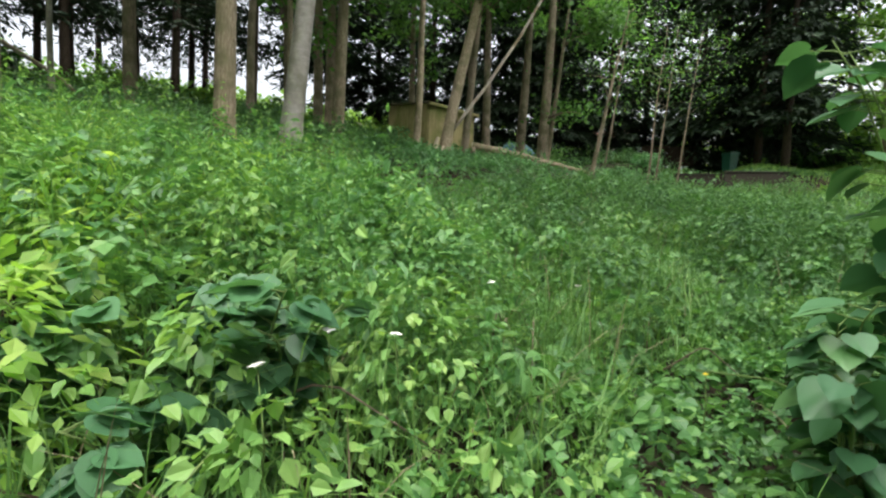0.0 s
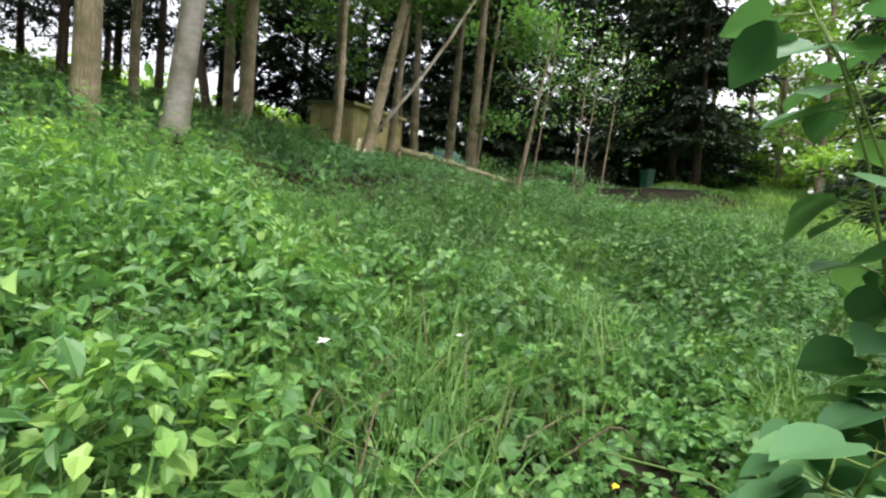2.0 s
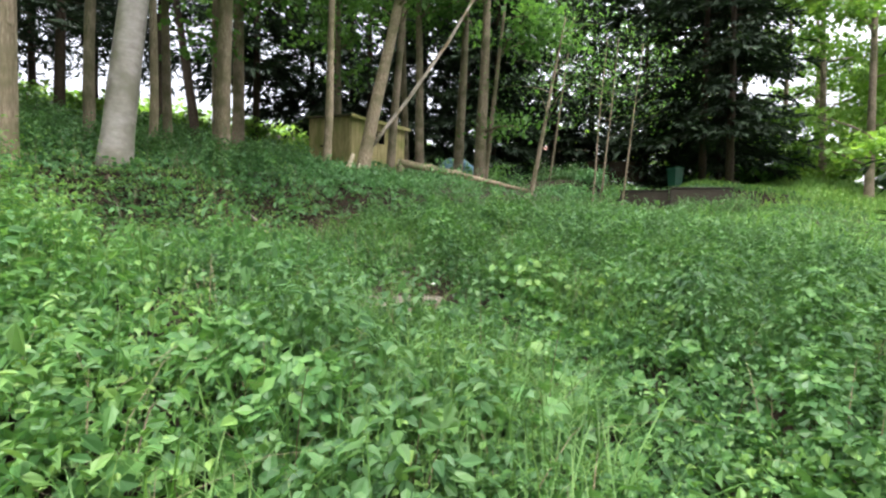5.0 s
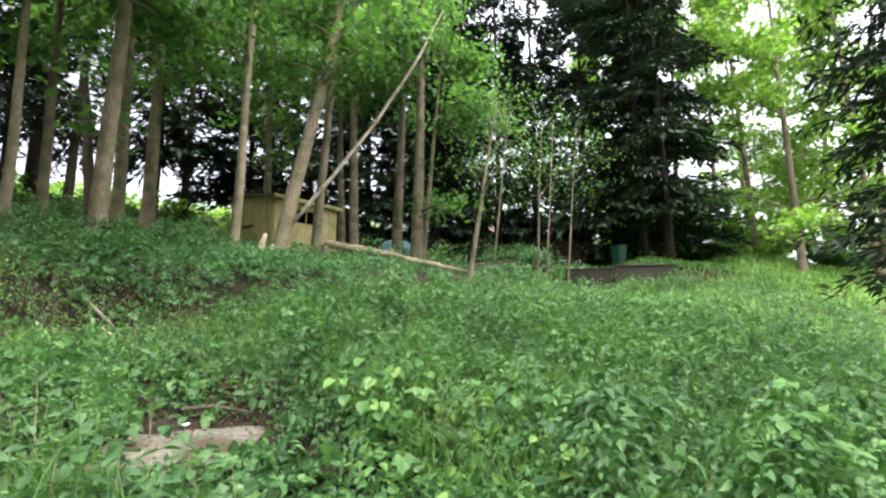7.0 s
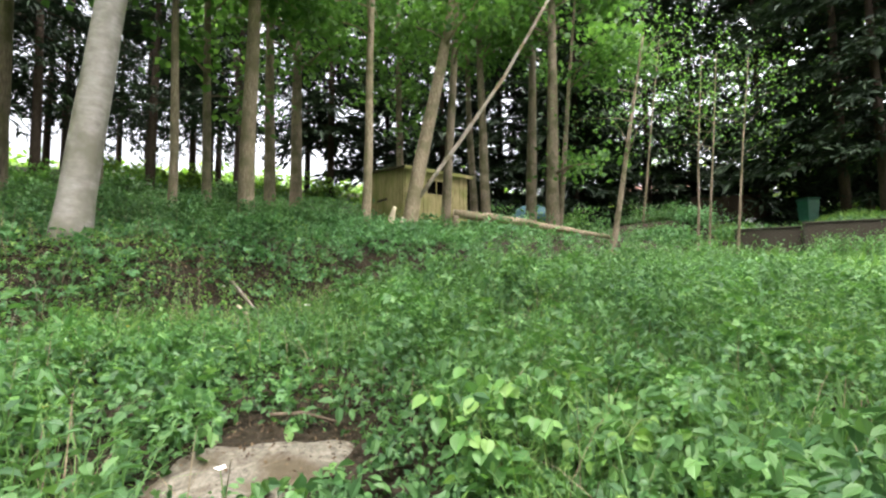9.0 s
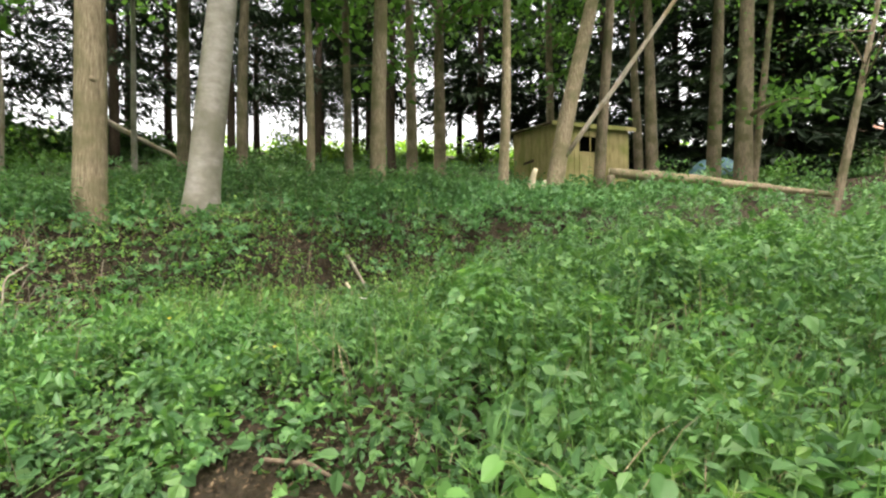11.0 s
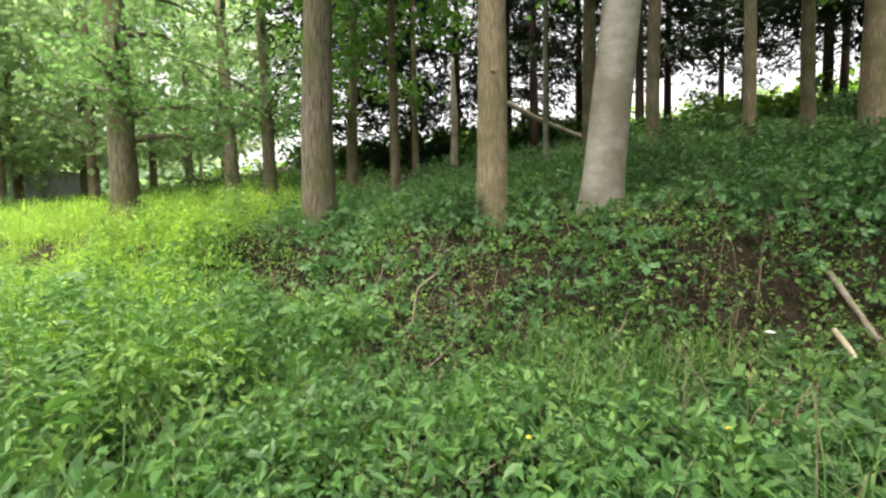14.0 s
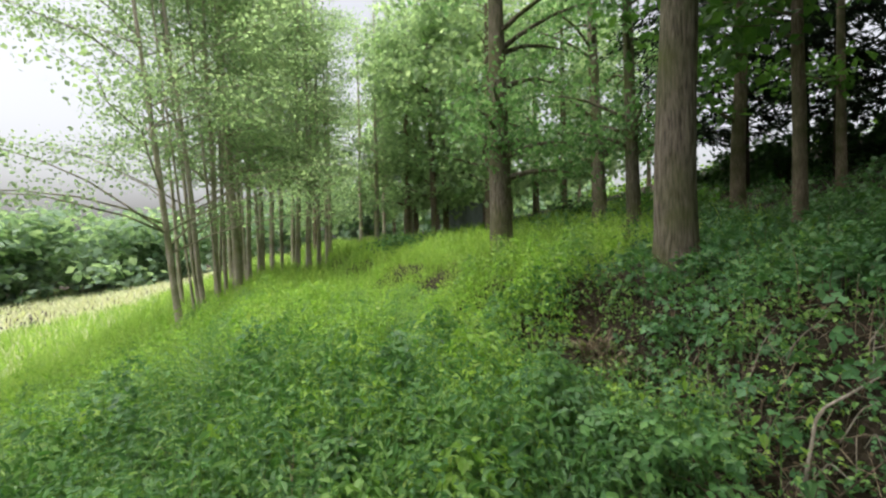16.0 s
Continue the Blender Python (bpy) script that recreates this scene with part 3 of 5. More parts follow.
herb_clumps("bramble_clumps", LEAF_BRIGHT, 52, 230, (-6, 11, -1, 13), lambda x, y: shady(x, y) & below_wood(x, y), 0.092, "mounds of taller brambles rising from the undergrowth", SPRIG, SPRIG_F, 0.95)
herb_clumps("slope_clumps", LEAF_SLOPE_LIT, 54, 300, (-14, -1.0, -7, 6.5), lambda x, y: sunny(x, y) | (x < -1.2), 0.07, "mounds of bright yellow-green herbs on the open slope", RHOMB, RHOMB_F, 0.7)
herb_clumps("lime_clumps", LEAF_LIME, 53, 190, (-9, 2, -5, 9), lambda x, y: fringe(x, y) | open_left(x, y), 0.052, "mounds of fresh lime-green herbs", aspect=0.75)


def grass_tuft(x, y, seed, mat, h, label):
    rng = np.random.default_rng(seed)
    n = 110
    px, py = rng.normal(0, 0.09, n), rng.normal(0, 0.09, n)
    root = empty("grass_tuft", x, y, gz(x, y), 0, label, "grass")
    v, f = blades(np.stack([px, py, 0 * px], -1), rng.uniform(0, 6.283, n), h * rng.uniform(0.6, 1.2, n), 0.016 * rng.uniform(0.6, 1.3, n), rng.uniform(0.4, 1.7, n))
    tagged(put("grass_foliage", mesh_from("grass_foliage", v, f, mat), root), kind="stuff")


def tall_weeds(seed, count, area, keep, height, mat, label, leaf=0.12, aspect=0.75):
    """Upright weeds: a stem with pairs of leaves that shrink towards the top."""
    rng = np.random.default_rng(seed)
    x, y = scatter(rng, count, *area)
    d = trail_distance(x, y)
    ok = (d > 0.7) & (d < 9) & ~behind(x, y) & keep(x, y) & ~bare(x, y) & ~bank(x, y) & ~in_hollow(x, y) & (spare(x, y) > 0.75)
    x, y = x[ok], y[ok]
    n = len(x)
    h = rng.uniform(*height, n)
    z = land(x, y)
    lx, ly = rng.normal(0, 0.10, n), rng.normal(0, 0.10, n)
    a0 = rng.uniform(0, 6.283, n)
    chunks = []
    for k in range(8):
        u = 0.35 + 0.65 * k / 7
        for side in (0, math.pi):
            a = a0 + k * 1.571 + side + rng.normal(0, 0.2, n)
            p = np.stack([x + lx * h * u, y + ly * h * u, z + h * u], -1)
            chunks.append(leaves(p, a, rng.normal(-0.25, 0.25, n), rng.normal(0, 0.3, n), leaf * (1.2 - 0.85 * u) * rng.uniform(0.6, 1.25, n), aspect))
    v, f = join(chunks)
    tagged(new("tall_weeds", mesh_from("tall_weeds", v, f, mat)), label, "weeds", kind="stuff")
    sv, sf = blades(np.stack([x, y, z], -1), np.arctan2(ly, lx), h, np.full(n, 0.007), np.hypot(lx, ly))
    tagged(new("weed_stems", mesh_from("weed_stems", sv, sf, GRASS_DARK)), "thin upright green weed stems", "weeds", kind="stuff")


tall_weeds(31, 3600, (-10, 10, -1, 16), lambda x, y: shady(x, y) & ~open_left(x, y) & (patchiness(x, y, 0.6) > -0.2), (0.5, 0.95), LEAF_NETTLE, "upright nettle-like weeds with paired leaves")
tall_weeds(32, 1100, (-6, 0.4, 1.5, 7.5), slope_foot, (0.5, 1.0), LEAF_BRIGHT, "tall fresh green nettles at the slope's foot", 0.10, 0.6)
tall_weeds(33, 900, (-5, 0.5, 0.5, 6.5), lambda x, y: open_left(x, y) & (np.hypot(x, y) > 2.2) & (x < -0.8), (0.7, 1.2), LEAF_LIME, "tall pale green willowherb above the brambles", 0.095, 0.45)


def grass(name, mat, seed, count, area, near, far, height, width, keep, label, clump=True):
    rng = np.random.default_rng(seed)
    x, y = scatter(rng, count, *area)
    if clump:
        cx, cy = scatter(rng, count // 30, *area)
        k = rng.integers(0, len(cx), count)
        x, y = cx[k] + rng.normal(0, 0.16, count), cy[k] + rng.normal(0, 0.16, count)
    d = trail_distance(x, y)
    ok = (d >= near) & (d < far) & ~behind(x, y) & keep(x, y) & ~bare(x, y)
    x, y = x[ok], y[ok]
    n = len(x)
    h = rng.uniform(*height, n) * spare(x, y) * np.where(in_hollow(x, y), 0.8, 1)
    v, f = blades(np.stack([x, y, land(x, y)], -1), rng.uniform(0, 2 * math.pi, n), h, width * rng.uniform(0.6, 1.4, n), rng.uniform(0.1, 1.1, n))
    return tagged(new(name, mesh_from(name, v, f, mat)), label, "grass", kind="stuff")


def grassy(x, y):
    s, n = slope_coords(x, y)
    return (patchiness(x, y, 0.9) + 0.5 * np.sin(s) > 0.1) & (n < -1.5) & ~sunny(x, y)


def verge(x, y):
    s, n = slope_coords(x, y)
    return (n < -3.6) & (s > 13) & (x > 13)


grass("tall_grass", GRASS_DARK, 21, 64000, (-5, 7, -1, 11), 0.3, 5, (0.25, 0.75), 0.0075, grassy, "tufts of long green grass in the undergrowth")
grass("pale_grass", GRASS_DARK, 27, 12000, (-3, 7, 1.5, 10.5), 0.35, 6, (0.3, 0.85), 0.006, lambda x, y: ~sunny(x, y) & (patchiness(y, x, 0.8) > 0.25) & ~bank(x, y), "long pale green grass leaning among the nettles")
grass("dry_stalks", DRY, 26, 5200, (-7, 8, -1, 13), 0.5, 7, (0.3, 0.8), 0.006, shady, "thin dry tan stalks standing in the undergrowth", False)
grass("slope_grass", GRASS_LIT, 22, 60000, (-24, 2, -14, 10), 1.0, 16, (0.4, 1.1), 0.010, fringe, "tall bright grass on the open slope")
grass("far_slope_grass", GRASS_LIT, 23, 34000, (-45, 0, -34, 8), 14, 60, (0.6, 1.2), 0.045, sunny, "tall bright grass on the open slope", False)
# Verge shade is in the colour: lime in the open, dark beside the wood.
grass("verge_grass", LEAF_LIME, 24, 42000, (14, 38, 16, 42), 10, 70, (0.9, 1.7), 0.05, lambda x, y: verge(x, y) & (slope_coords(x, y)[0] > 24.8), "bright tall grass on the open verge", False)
grass("shade_toned_verge_grass", GRASS_DARK, 28, 26000, (8, 30, 5, 32), 6, 50, (0.6, 1.5), 0.03, lambda x, y: verge(x + 4, y) & (slope_coords(x, y)[0] <= 24.8), "grass coloured darker for the shade beside the wood", False)
undergrowth("verge_herbs", LEAF_LIME, 42, 3500, (11, 46, 4, 46), 9, 60, 10, 0.15, (0.15, 0.7), 0.4, RHOMB, RHOMB_F, verge, "bright green herbs along the grassy verge", "herbs", 0.7)
grass("meadow_grass", HAY, 25, 36000, (-90, 10, -95, -8), 12, 130, (0.4, 0.8), 0.14, lambda x, y: slope_coords(x, y)[1] < -11, "pale ripe meadow grass", False)
for k, (x, y) in enumerate([(-3.6, 2.4), (-3.9, 1.7), (-2.7, 3.3), (-4.4, 2.6), (-1.9, 2.5), (-3.2, 1.9), (-3.4, 4.6)]):
    grass_tuft(x, y, 900 + k, GRASS_DARK, 0.85 + 0.07 * (k % 3), "arching tuft of long pale green grass")
for k, (x, y) in enumerate([(-5.4, 6.15), (-5.2, 6.35)]):
    grass_tuft(x, y, 920 + k, DRY, 0.42, "dry tan grass tuft hanging over the bank")

# ---- trees ----


def limb_points(rng, start, azimuth, length, rise, droop, steps=6):
    u = np.linspace(0, 1, steps)
    d = np.array([math.cos(azimuth), math.sin(azimuth)])
    wig = rng.normal(0, 0.04 * length, (steps, 2)) * u[:, None]
    xy = start[:2] + d * (length * u)[:, None] + wig
    z = start[2] + length * (rise * u - droop * u ** 2)
    return np.concatenate([xy, z[:, None]], 1)


def crown_leaves(rng, ends, per, radius, size, mat, name="crown", flat=0.6):
    """Clumps of leaves round the limbs' outer ends, with gaps between."""
    e = ends[rng.integers(0, len(ends), per)]
    p = e + rng.normal(0, 1, (per, 3)) * np.array([radius, radius, radius * flat])
    v, f = leaves(p, rng.uniform(0, 6.283, per), rng.normal(-0.5, 0.5, per), rng.normal(0, 0.6, per), size * rng.uniform(0.6, 1.4, per), 1.0, RHOMB, RHOMB_F)
    return mesh_from(name, v, f, mat)


def broadleaf(name, x, y, diameter, height, lean=(0, 0), bark=None, label="", first=5.6, limbs=16, leaf=0.22, count=2700, crown_mat=None, bend=0.0, seed=0, knots=0, low=0, reach=3.3, group="trees on the wooded slope", sides=14, clump=0.50):
    """A tree: tapered trunk with flared foot, limbs and a loose crown."""
    rng = np.random.default_rng(seed)
    z = gz(x, y)
    root = empty(name, x, y, z, 0, label, "tree", group)
    u = np.linspace(0, 1, 22) ** 1.25
    zz = -0.3 + (height + 0.3) * u
    wx, wy = rng.normal(0, 0.02, 2)
    px = lean[0] * zz + bend * np.sin(u * 2.6) + wx * np.sin(zz * 0.9)
    py = lean[1] * zz + wy * np.sin(zz * 0.7 + 1)
    rad = diameter / 2 * (1 - 0.78 * u) * (1 + 0.30 * np.exp(-np.clip(zz + 0.1, 0, 9) / 0.22))
    pts = np.stack([px, py, zz], 1)
    tubes = [tube(pts, rad, sides, 0.018, seed)]
    for k in range(knots):
        h = rng.uniform(1.2, 6.0)
        a = rng.uniform(0, 6.283)
        c = np.array([np.interp(h, zz, px), np.interp(h, zz, py), h])
        r = np.interp(h, zz, rad)
        d = np.array([math.cos(a), math.sin(a), 0.3])
        tubes.append(tube([c + d * r * 0.75, c + d * r * 1.02, c + d * r * 1.10], [r * 0.26, r * 0.22, r * 0.10], 8, 0.05, seed + k))
    put("trunk", tube_mesh("trunk", tubes, bark), root)
    ends = []
    for k in range(limbs + low):
        h = rng.uniform(2.2, first) if k >= limbs else rng.uniform(first, height * 0.97)
        c = np.array([np.interp(h, zz, px), np.interp(h, zz, py), h])
        ln = reach * rng.uniform(0.6, 1.2) * (1.15 - 0.6 * h / height) * (0.55 if k >= limbs else 1)
        lp = limb_points(rng, c, rng.uniform(0, 6.283), ln, rng.uniform(0.35, 0.9), 0.35)
        put("limb", tube_mesh("limb", [tube(lp, np.interp(h, zz, rad) * 0.38 * np.linspace(1, 0.15, 6), 5, 0.03, seed + k)], bark), root)
        ends += [lp[3], lp[4], lp[5], lp[5] + rng.normal(0, 0.35, 3)] if clump > 0.4 else [lp[2], lp[3], (lp[3] + lp[4]) / 2, lp[4], (lp[4] + lp[5]) / 2, lp[5]]
    if count:
        put("crown", crown_leaves(rng, np.array(ends), count, clump, leaf, crown_mat or CROWN), root)
    return root


def conifer(x, y, height, width, first, seed, diameter=0.4, sprays=10500, bark=None, label="tall dark conifer with drooping sprays and bare lower trunk"):
    """Layers of drooping branches with flat dark sprays."""
    rng = np.random.default_rng(seed)
    z = gz(x, y)
    root = empty("conifer", x, y, z, 0, label, "tree", "dark conifers behind the wood")
    u = np.linspace(0, 1, 12)
    put("trunk", tube_mesh("trunk", [tube(np.stack([0.1 * np.sin(u * 4 + seed), 0 * u, -0.3 + height * u], 1), diameter / 2 * (1.05 - u), 12, 0.03, seed)], bark or BARK_DARK), root)
    n = int(height * 7)
    h = first + (height - first) * rng.random(n) ** (1.35 if height > 25 else 1.0)
    a = rng.uniform(0, 6.283, n)
    ln = width * (1 - 0.88 * ((h - first) / (height - first)) ** 2.2) * rng.uniform(0.55, 1.1, n)
    tubes = []
    for k in range(0, n, 2):
        lp = limb_points(rng, np.array([0, 0, h[k]]), a[k], ln[k], 0.05, 0.28, 4)
        tubes.append(tube(lp, 0.03 * np.linspace(1, 0.2, 4), 4, 0, 0, False))
    tagged(put("branchwork", tube_mesh("branchwork", tubes, BARK_DARK), root), kind="stuff")
    k = rng.integers(0, n, sprays)
    t = rng.uniform(0.18, 1.05, sprays)
    off = rng.normal(0, 0.30, sprays) * (0.4 + t)
    px = ln[k] * t * np.cos(a[k]) - off * np.sin(a[k])
    py = ln[k] * t * np.sin(a[k]) + off * np.cos(a[k])
    pz = h[k] + ln[k] * (0.05 * t - 0.28 * t * t) + rng.normal(0, 0.07, sprays)
    v, f = leaves(np.stack([px, py, pz], -1), a[k] + rng.normal(0, 0.7, sprays), rng.normal(-0.3, 0.3, sprays), rng.normal(0, 0.4, sprays), rng.uniform(0.28, 0.62, sprays) * (1.5 if height > 25 else 1.0), 0.32, RHOMB, RHOMB_F)
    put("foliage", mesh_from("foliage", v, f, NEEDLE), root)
    return root


FAWN = "straight fawn-barked tree rising from dense undergrowth"
broadleaf("tree", -4.19, 9.06, 0.41, 15, (0.006, 0.010), BARK_PALE, "stout fawn-barked tree on the edge of the bank", seed=1, first=6.2, knots=2, reach=5.0, limbs=22, count=8000, leaf=0.27, clump=0.9)
broadleaf("tree", -3.25, 10.05, 0.47, 16, (0.075, 0.062), BARK_SILVER, "leaning tree with smooth silvery bark on the bank", seed=2, first=6.2, knots=2, reach=5.0, limbs=22, count=8000, leaf=0.27, clump=0.9)
broadleaf("tree", -6.84, 7.04, 0.57, 16, (0.0, 0.0), BARK_RIDGED, "large tree with ridged grey-brown bark", seed=3, first=7.0, reach=5.0, limbs=22, count=8000, leaf=0.27, clump=0.9)
broadleaf("tree", -12.73, 2.25, 0.72, 15, (0.002, -0.012), BARK_RIDGED, "large ridged tree on the open slope with low leafy twigs", seed=4, first=4.0, limbs=20, low=8, count=6500, reach=3.2, leaf=0.14, crown_mat=CROWN_LIT)
broadleaf("tree", -3.22, 14.5, 0.39, 15, (0.012, 0.002), BARK_PALE, "fawn-barked tree with dark knots along its trunk", seed=5, knots=7)
broadleaf("tree", -4.45, 13.57, 0.20, 12, (0.004, 0.0), BARK_PALE, "slender fawn-barked tree in the undergrowth", seed=6)
broadleaf("tree", -5.27, 16.04, 0.26, 13, (-0.02, 0.0), BARK_BROWN, "slender brown-barked tree among the trunks", seed=7, low=3)
broadleaf("tree", -4.95, 12.25, 0.23, 12, (0.0, 0.0), BARK_BROWN, "slender brown-barked tree behind the silver trunk", seed=8)
broadleaf("tree", -9.0, 13.74, 0.40, 14, (-0.012, 0.0), BARK_BROWN, "brown-barked tree with dark patches", seed=9, knots=4)
broadleaf("tree", -11.23, 13.75, 0.18, 11, (-0.01, -0.012), BARK_SILVER, "thin pale-barked tree among the conifers", seed=10)
broadleaf("tree", -5.08, 19.14, 0.42, 14, (-0.01, 0.0), BARK_BROWN, FAWN, seed=11)
broadleaf("tree", -5.14, 21.3, 0.50, 15, (0.0, 0.0), BARK_BROWN, FAWN, seed=12, knots=2)
broadleaf("tree", -0.99, 16.65, 0.27, 14, (0.022, 0.016), BARK_PALE, "slender pale fawn tree beside the path to the shed", seed=13)
broadleaf("tree", -1.7, 24.4, 0.36, 15, (-0.01, 0.0), BARK_BROWN, "brown-barked tree behind the shed", seed=14, low=3)
broadleaf("tree", 0.0, 17.7, 0.46, 14, (0.20, 0.09), BARK_PALE, "leaning fawn-barked tree in front of the shed", seed=15, bend=-0.15, knots=3)
broadleaf("tree", 0.85, 19.6, 0.34, 14, (0.06, 0.0), BARK_BROWN, "brown-barked tree standing close to the shed", seed=16)
broadleaf("tree", 1.45, 26.0, 0.38, 15, (-0.03, 0.0), BARK_BROWN, FAWN, seed=17, first=7)
broadleaf("tree", 2.1, 23.4, 0.44, 15, (-0.025, 0.0), BARK_BROWN, FAWN, seed=18, knots=3, first=7)
broadleaf("tree", 3.97, 24.8, 0.52, 15, (0.03, 0.0), BARK_BROWN, FAWN, seed=19, first=7)
broadleaf("tree", 4.62, 22.25, 0.55, 15, (0.02, 0.0), BARK_BROWN, "stout brown tree with a split stem", seed=20, first=7, low=2)
broadleaf("tree", 4.85, 22.3, 0.24, 11, (0.09, 0.0), BARK_BROWN, "thin stem growing beside a stout tree", seed=21)
broadleaf("tree", 8.05, 36.8, 0.50, 15, (0.0, 0.0), BARK_BROWN, FAWN, seed=22)
broadleaf("tree", 6.35, 20.5, 0.22, 7.5, (0.17, 0.0), BARK_BROWN, "small leaning tree with a forked stem", seed=23, first=3.2, limbs=12, count=900, leaf=0.10, reach=2.6, clump=0.75)
broadleaf("tree", -19.9, 3.9, 0.62, 15, (0.0, -0.03), BARK_RIDGED, "tree with leafy twigs along its trunk", seed=24, first=3.0, limbs=16, low=8, count=4600, leaf=0.15, crown_mat=CROWN_LIT)
broadleaf("tree", -14.3, 5.75, 0.42, 14, (0.0, -0.02), BARK_RIDGED, "tree with leafy twigs along its trunk", seed=25, first=3.0, limbs=16, low=8, count=4200, leaf=0.15, crown_mat=CROWN_LIT)
broadleaf("tree", -15.0, 8.43, 0.40, 14, (0.0, 0.0), BARK_BROWN, FAWN, seed=26, low=3)
broadleaf("tree", -9.8, 8.86, 0.25, 12, (0.0, 0.0), BARK_BROWN, FAWN, seed=27, low=4)
broadleaf("tree", -17.6, 11.2, 0.30, 13, (0.0, 0.0), BARK_BROWN, FAWN, seed=28, low=3)
for k, (x, y) in enumerate([(10.65, 24.7), (11.5, 25.6), (12.4, 25.2), (9.4, 27.5)]):
    broadleaf("sapling", x, y, 0.13, 9, (0.06 + 0.02 * k, 0.0), BARK_BROWN, "thin pale sapling stem at the wood's edge", seed=30 + k, first=4.5, limbs=10, leaf=0.11, count=480, reach=2.4, clump=0.75, group="thin saplings", sides=8)
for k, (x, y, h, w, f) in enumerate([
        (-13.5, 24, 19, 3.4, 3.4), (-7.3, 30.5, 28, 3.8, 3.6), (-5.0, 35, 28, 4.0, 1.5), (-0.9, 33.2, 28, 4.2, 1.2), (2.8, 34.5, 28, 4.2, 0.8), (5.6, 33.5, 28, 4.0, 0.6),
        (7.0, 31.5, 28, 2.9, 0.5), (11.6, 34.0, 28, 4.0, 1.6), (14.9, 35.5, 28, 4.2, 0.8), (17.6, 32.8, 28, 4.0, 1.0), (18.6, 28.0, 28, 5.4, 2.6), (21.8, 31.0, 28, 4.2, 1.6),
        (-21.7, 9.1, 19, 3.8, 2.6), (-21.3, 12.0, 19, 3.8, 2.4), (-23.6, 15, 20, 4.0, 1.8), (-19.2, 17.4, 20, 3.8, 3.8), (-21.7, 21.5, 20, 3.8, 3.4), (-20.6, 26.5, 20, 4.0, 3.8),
        # (6.8, -3.0) to (10.2, -5.2): five unseen conifers added behind the walker for shade.
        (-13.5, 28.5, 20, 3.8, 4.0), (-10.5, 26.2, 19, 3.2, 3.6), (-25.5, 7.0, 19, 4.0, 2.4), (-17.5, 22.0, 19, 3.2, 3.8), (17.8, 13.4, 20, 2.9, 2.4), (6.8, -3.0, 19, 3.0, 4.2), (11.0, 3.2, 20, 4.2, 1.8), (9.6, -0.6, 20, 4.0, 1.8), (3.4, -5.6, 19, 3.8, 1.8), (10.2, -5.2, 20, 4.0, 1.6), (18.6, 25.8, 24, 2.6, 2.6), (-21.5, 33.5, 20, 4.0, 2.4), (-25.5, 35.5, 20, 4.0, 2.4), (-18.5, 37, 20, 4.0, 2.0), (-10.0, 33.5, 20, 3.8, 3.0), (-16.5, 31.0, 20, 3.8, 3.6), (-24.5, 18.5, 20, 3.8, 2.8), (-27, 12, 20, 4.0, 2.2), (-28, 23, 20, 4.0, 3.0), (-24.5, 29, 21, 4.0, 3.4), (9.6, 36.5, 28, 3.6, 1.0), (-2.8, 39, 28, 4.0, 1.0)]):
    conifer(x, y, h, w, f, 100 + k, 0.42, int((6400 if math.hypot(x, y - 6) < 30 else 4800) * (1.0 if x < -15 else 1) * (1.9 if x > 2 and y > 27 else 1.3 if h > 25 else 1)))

conifer(8.55, 6.75, 21, 4.4, 8.8, 171, 0.85, 7000, BARK_RED, "thick reddish-barked conifer standing beside the trail")

POPLAR = "slender upright poplar with pale bark and light leaves"
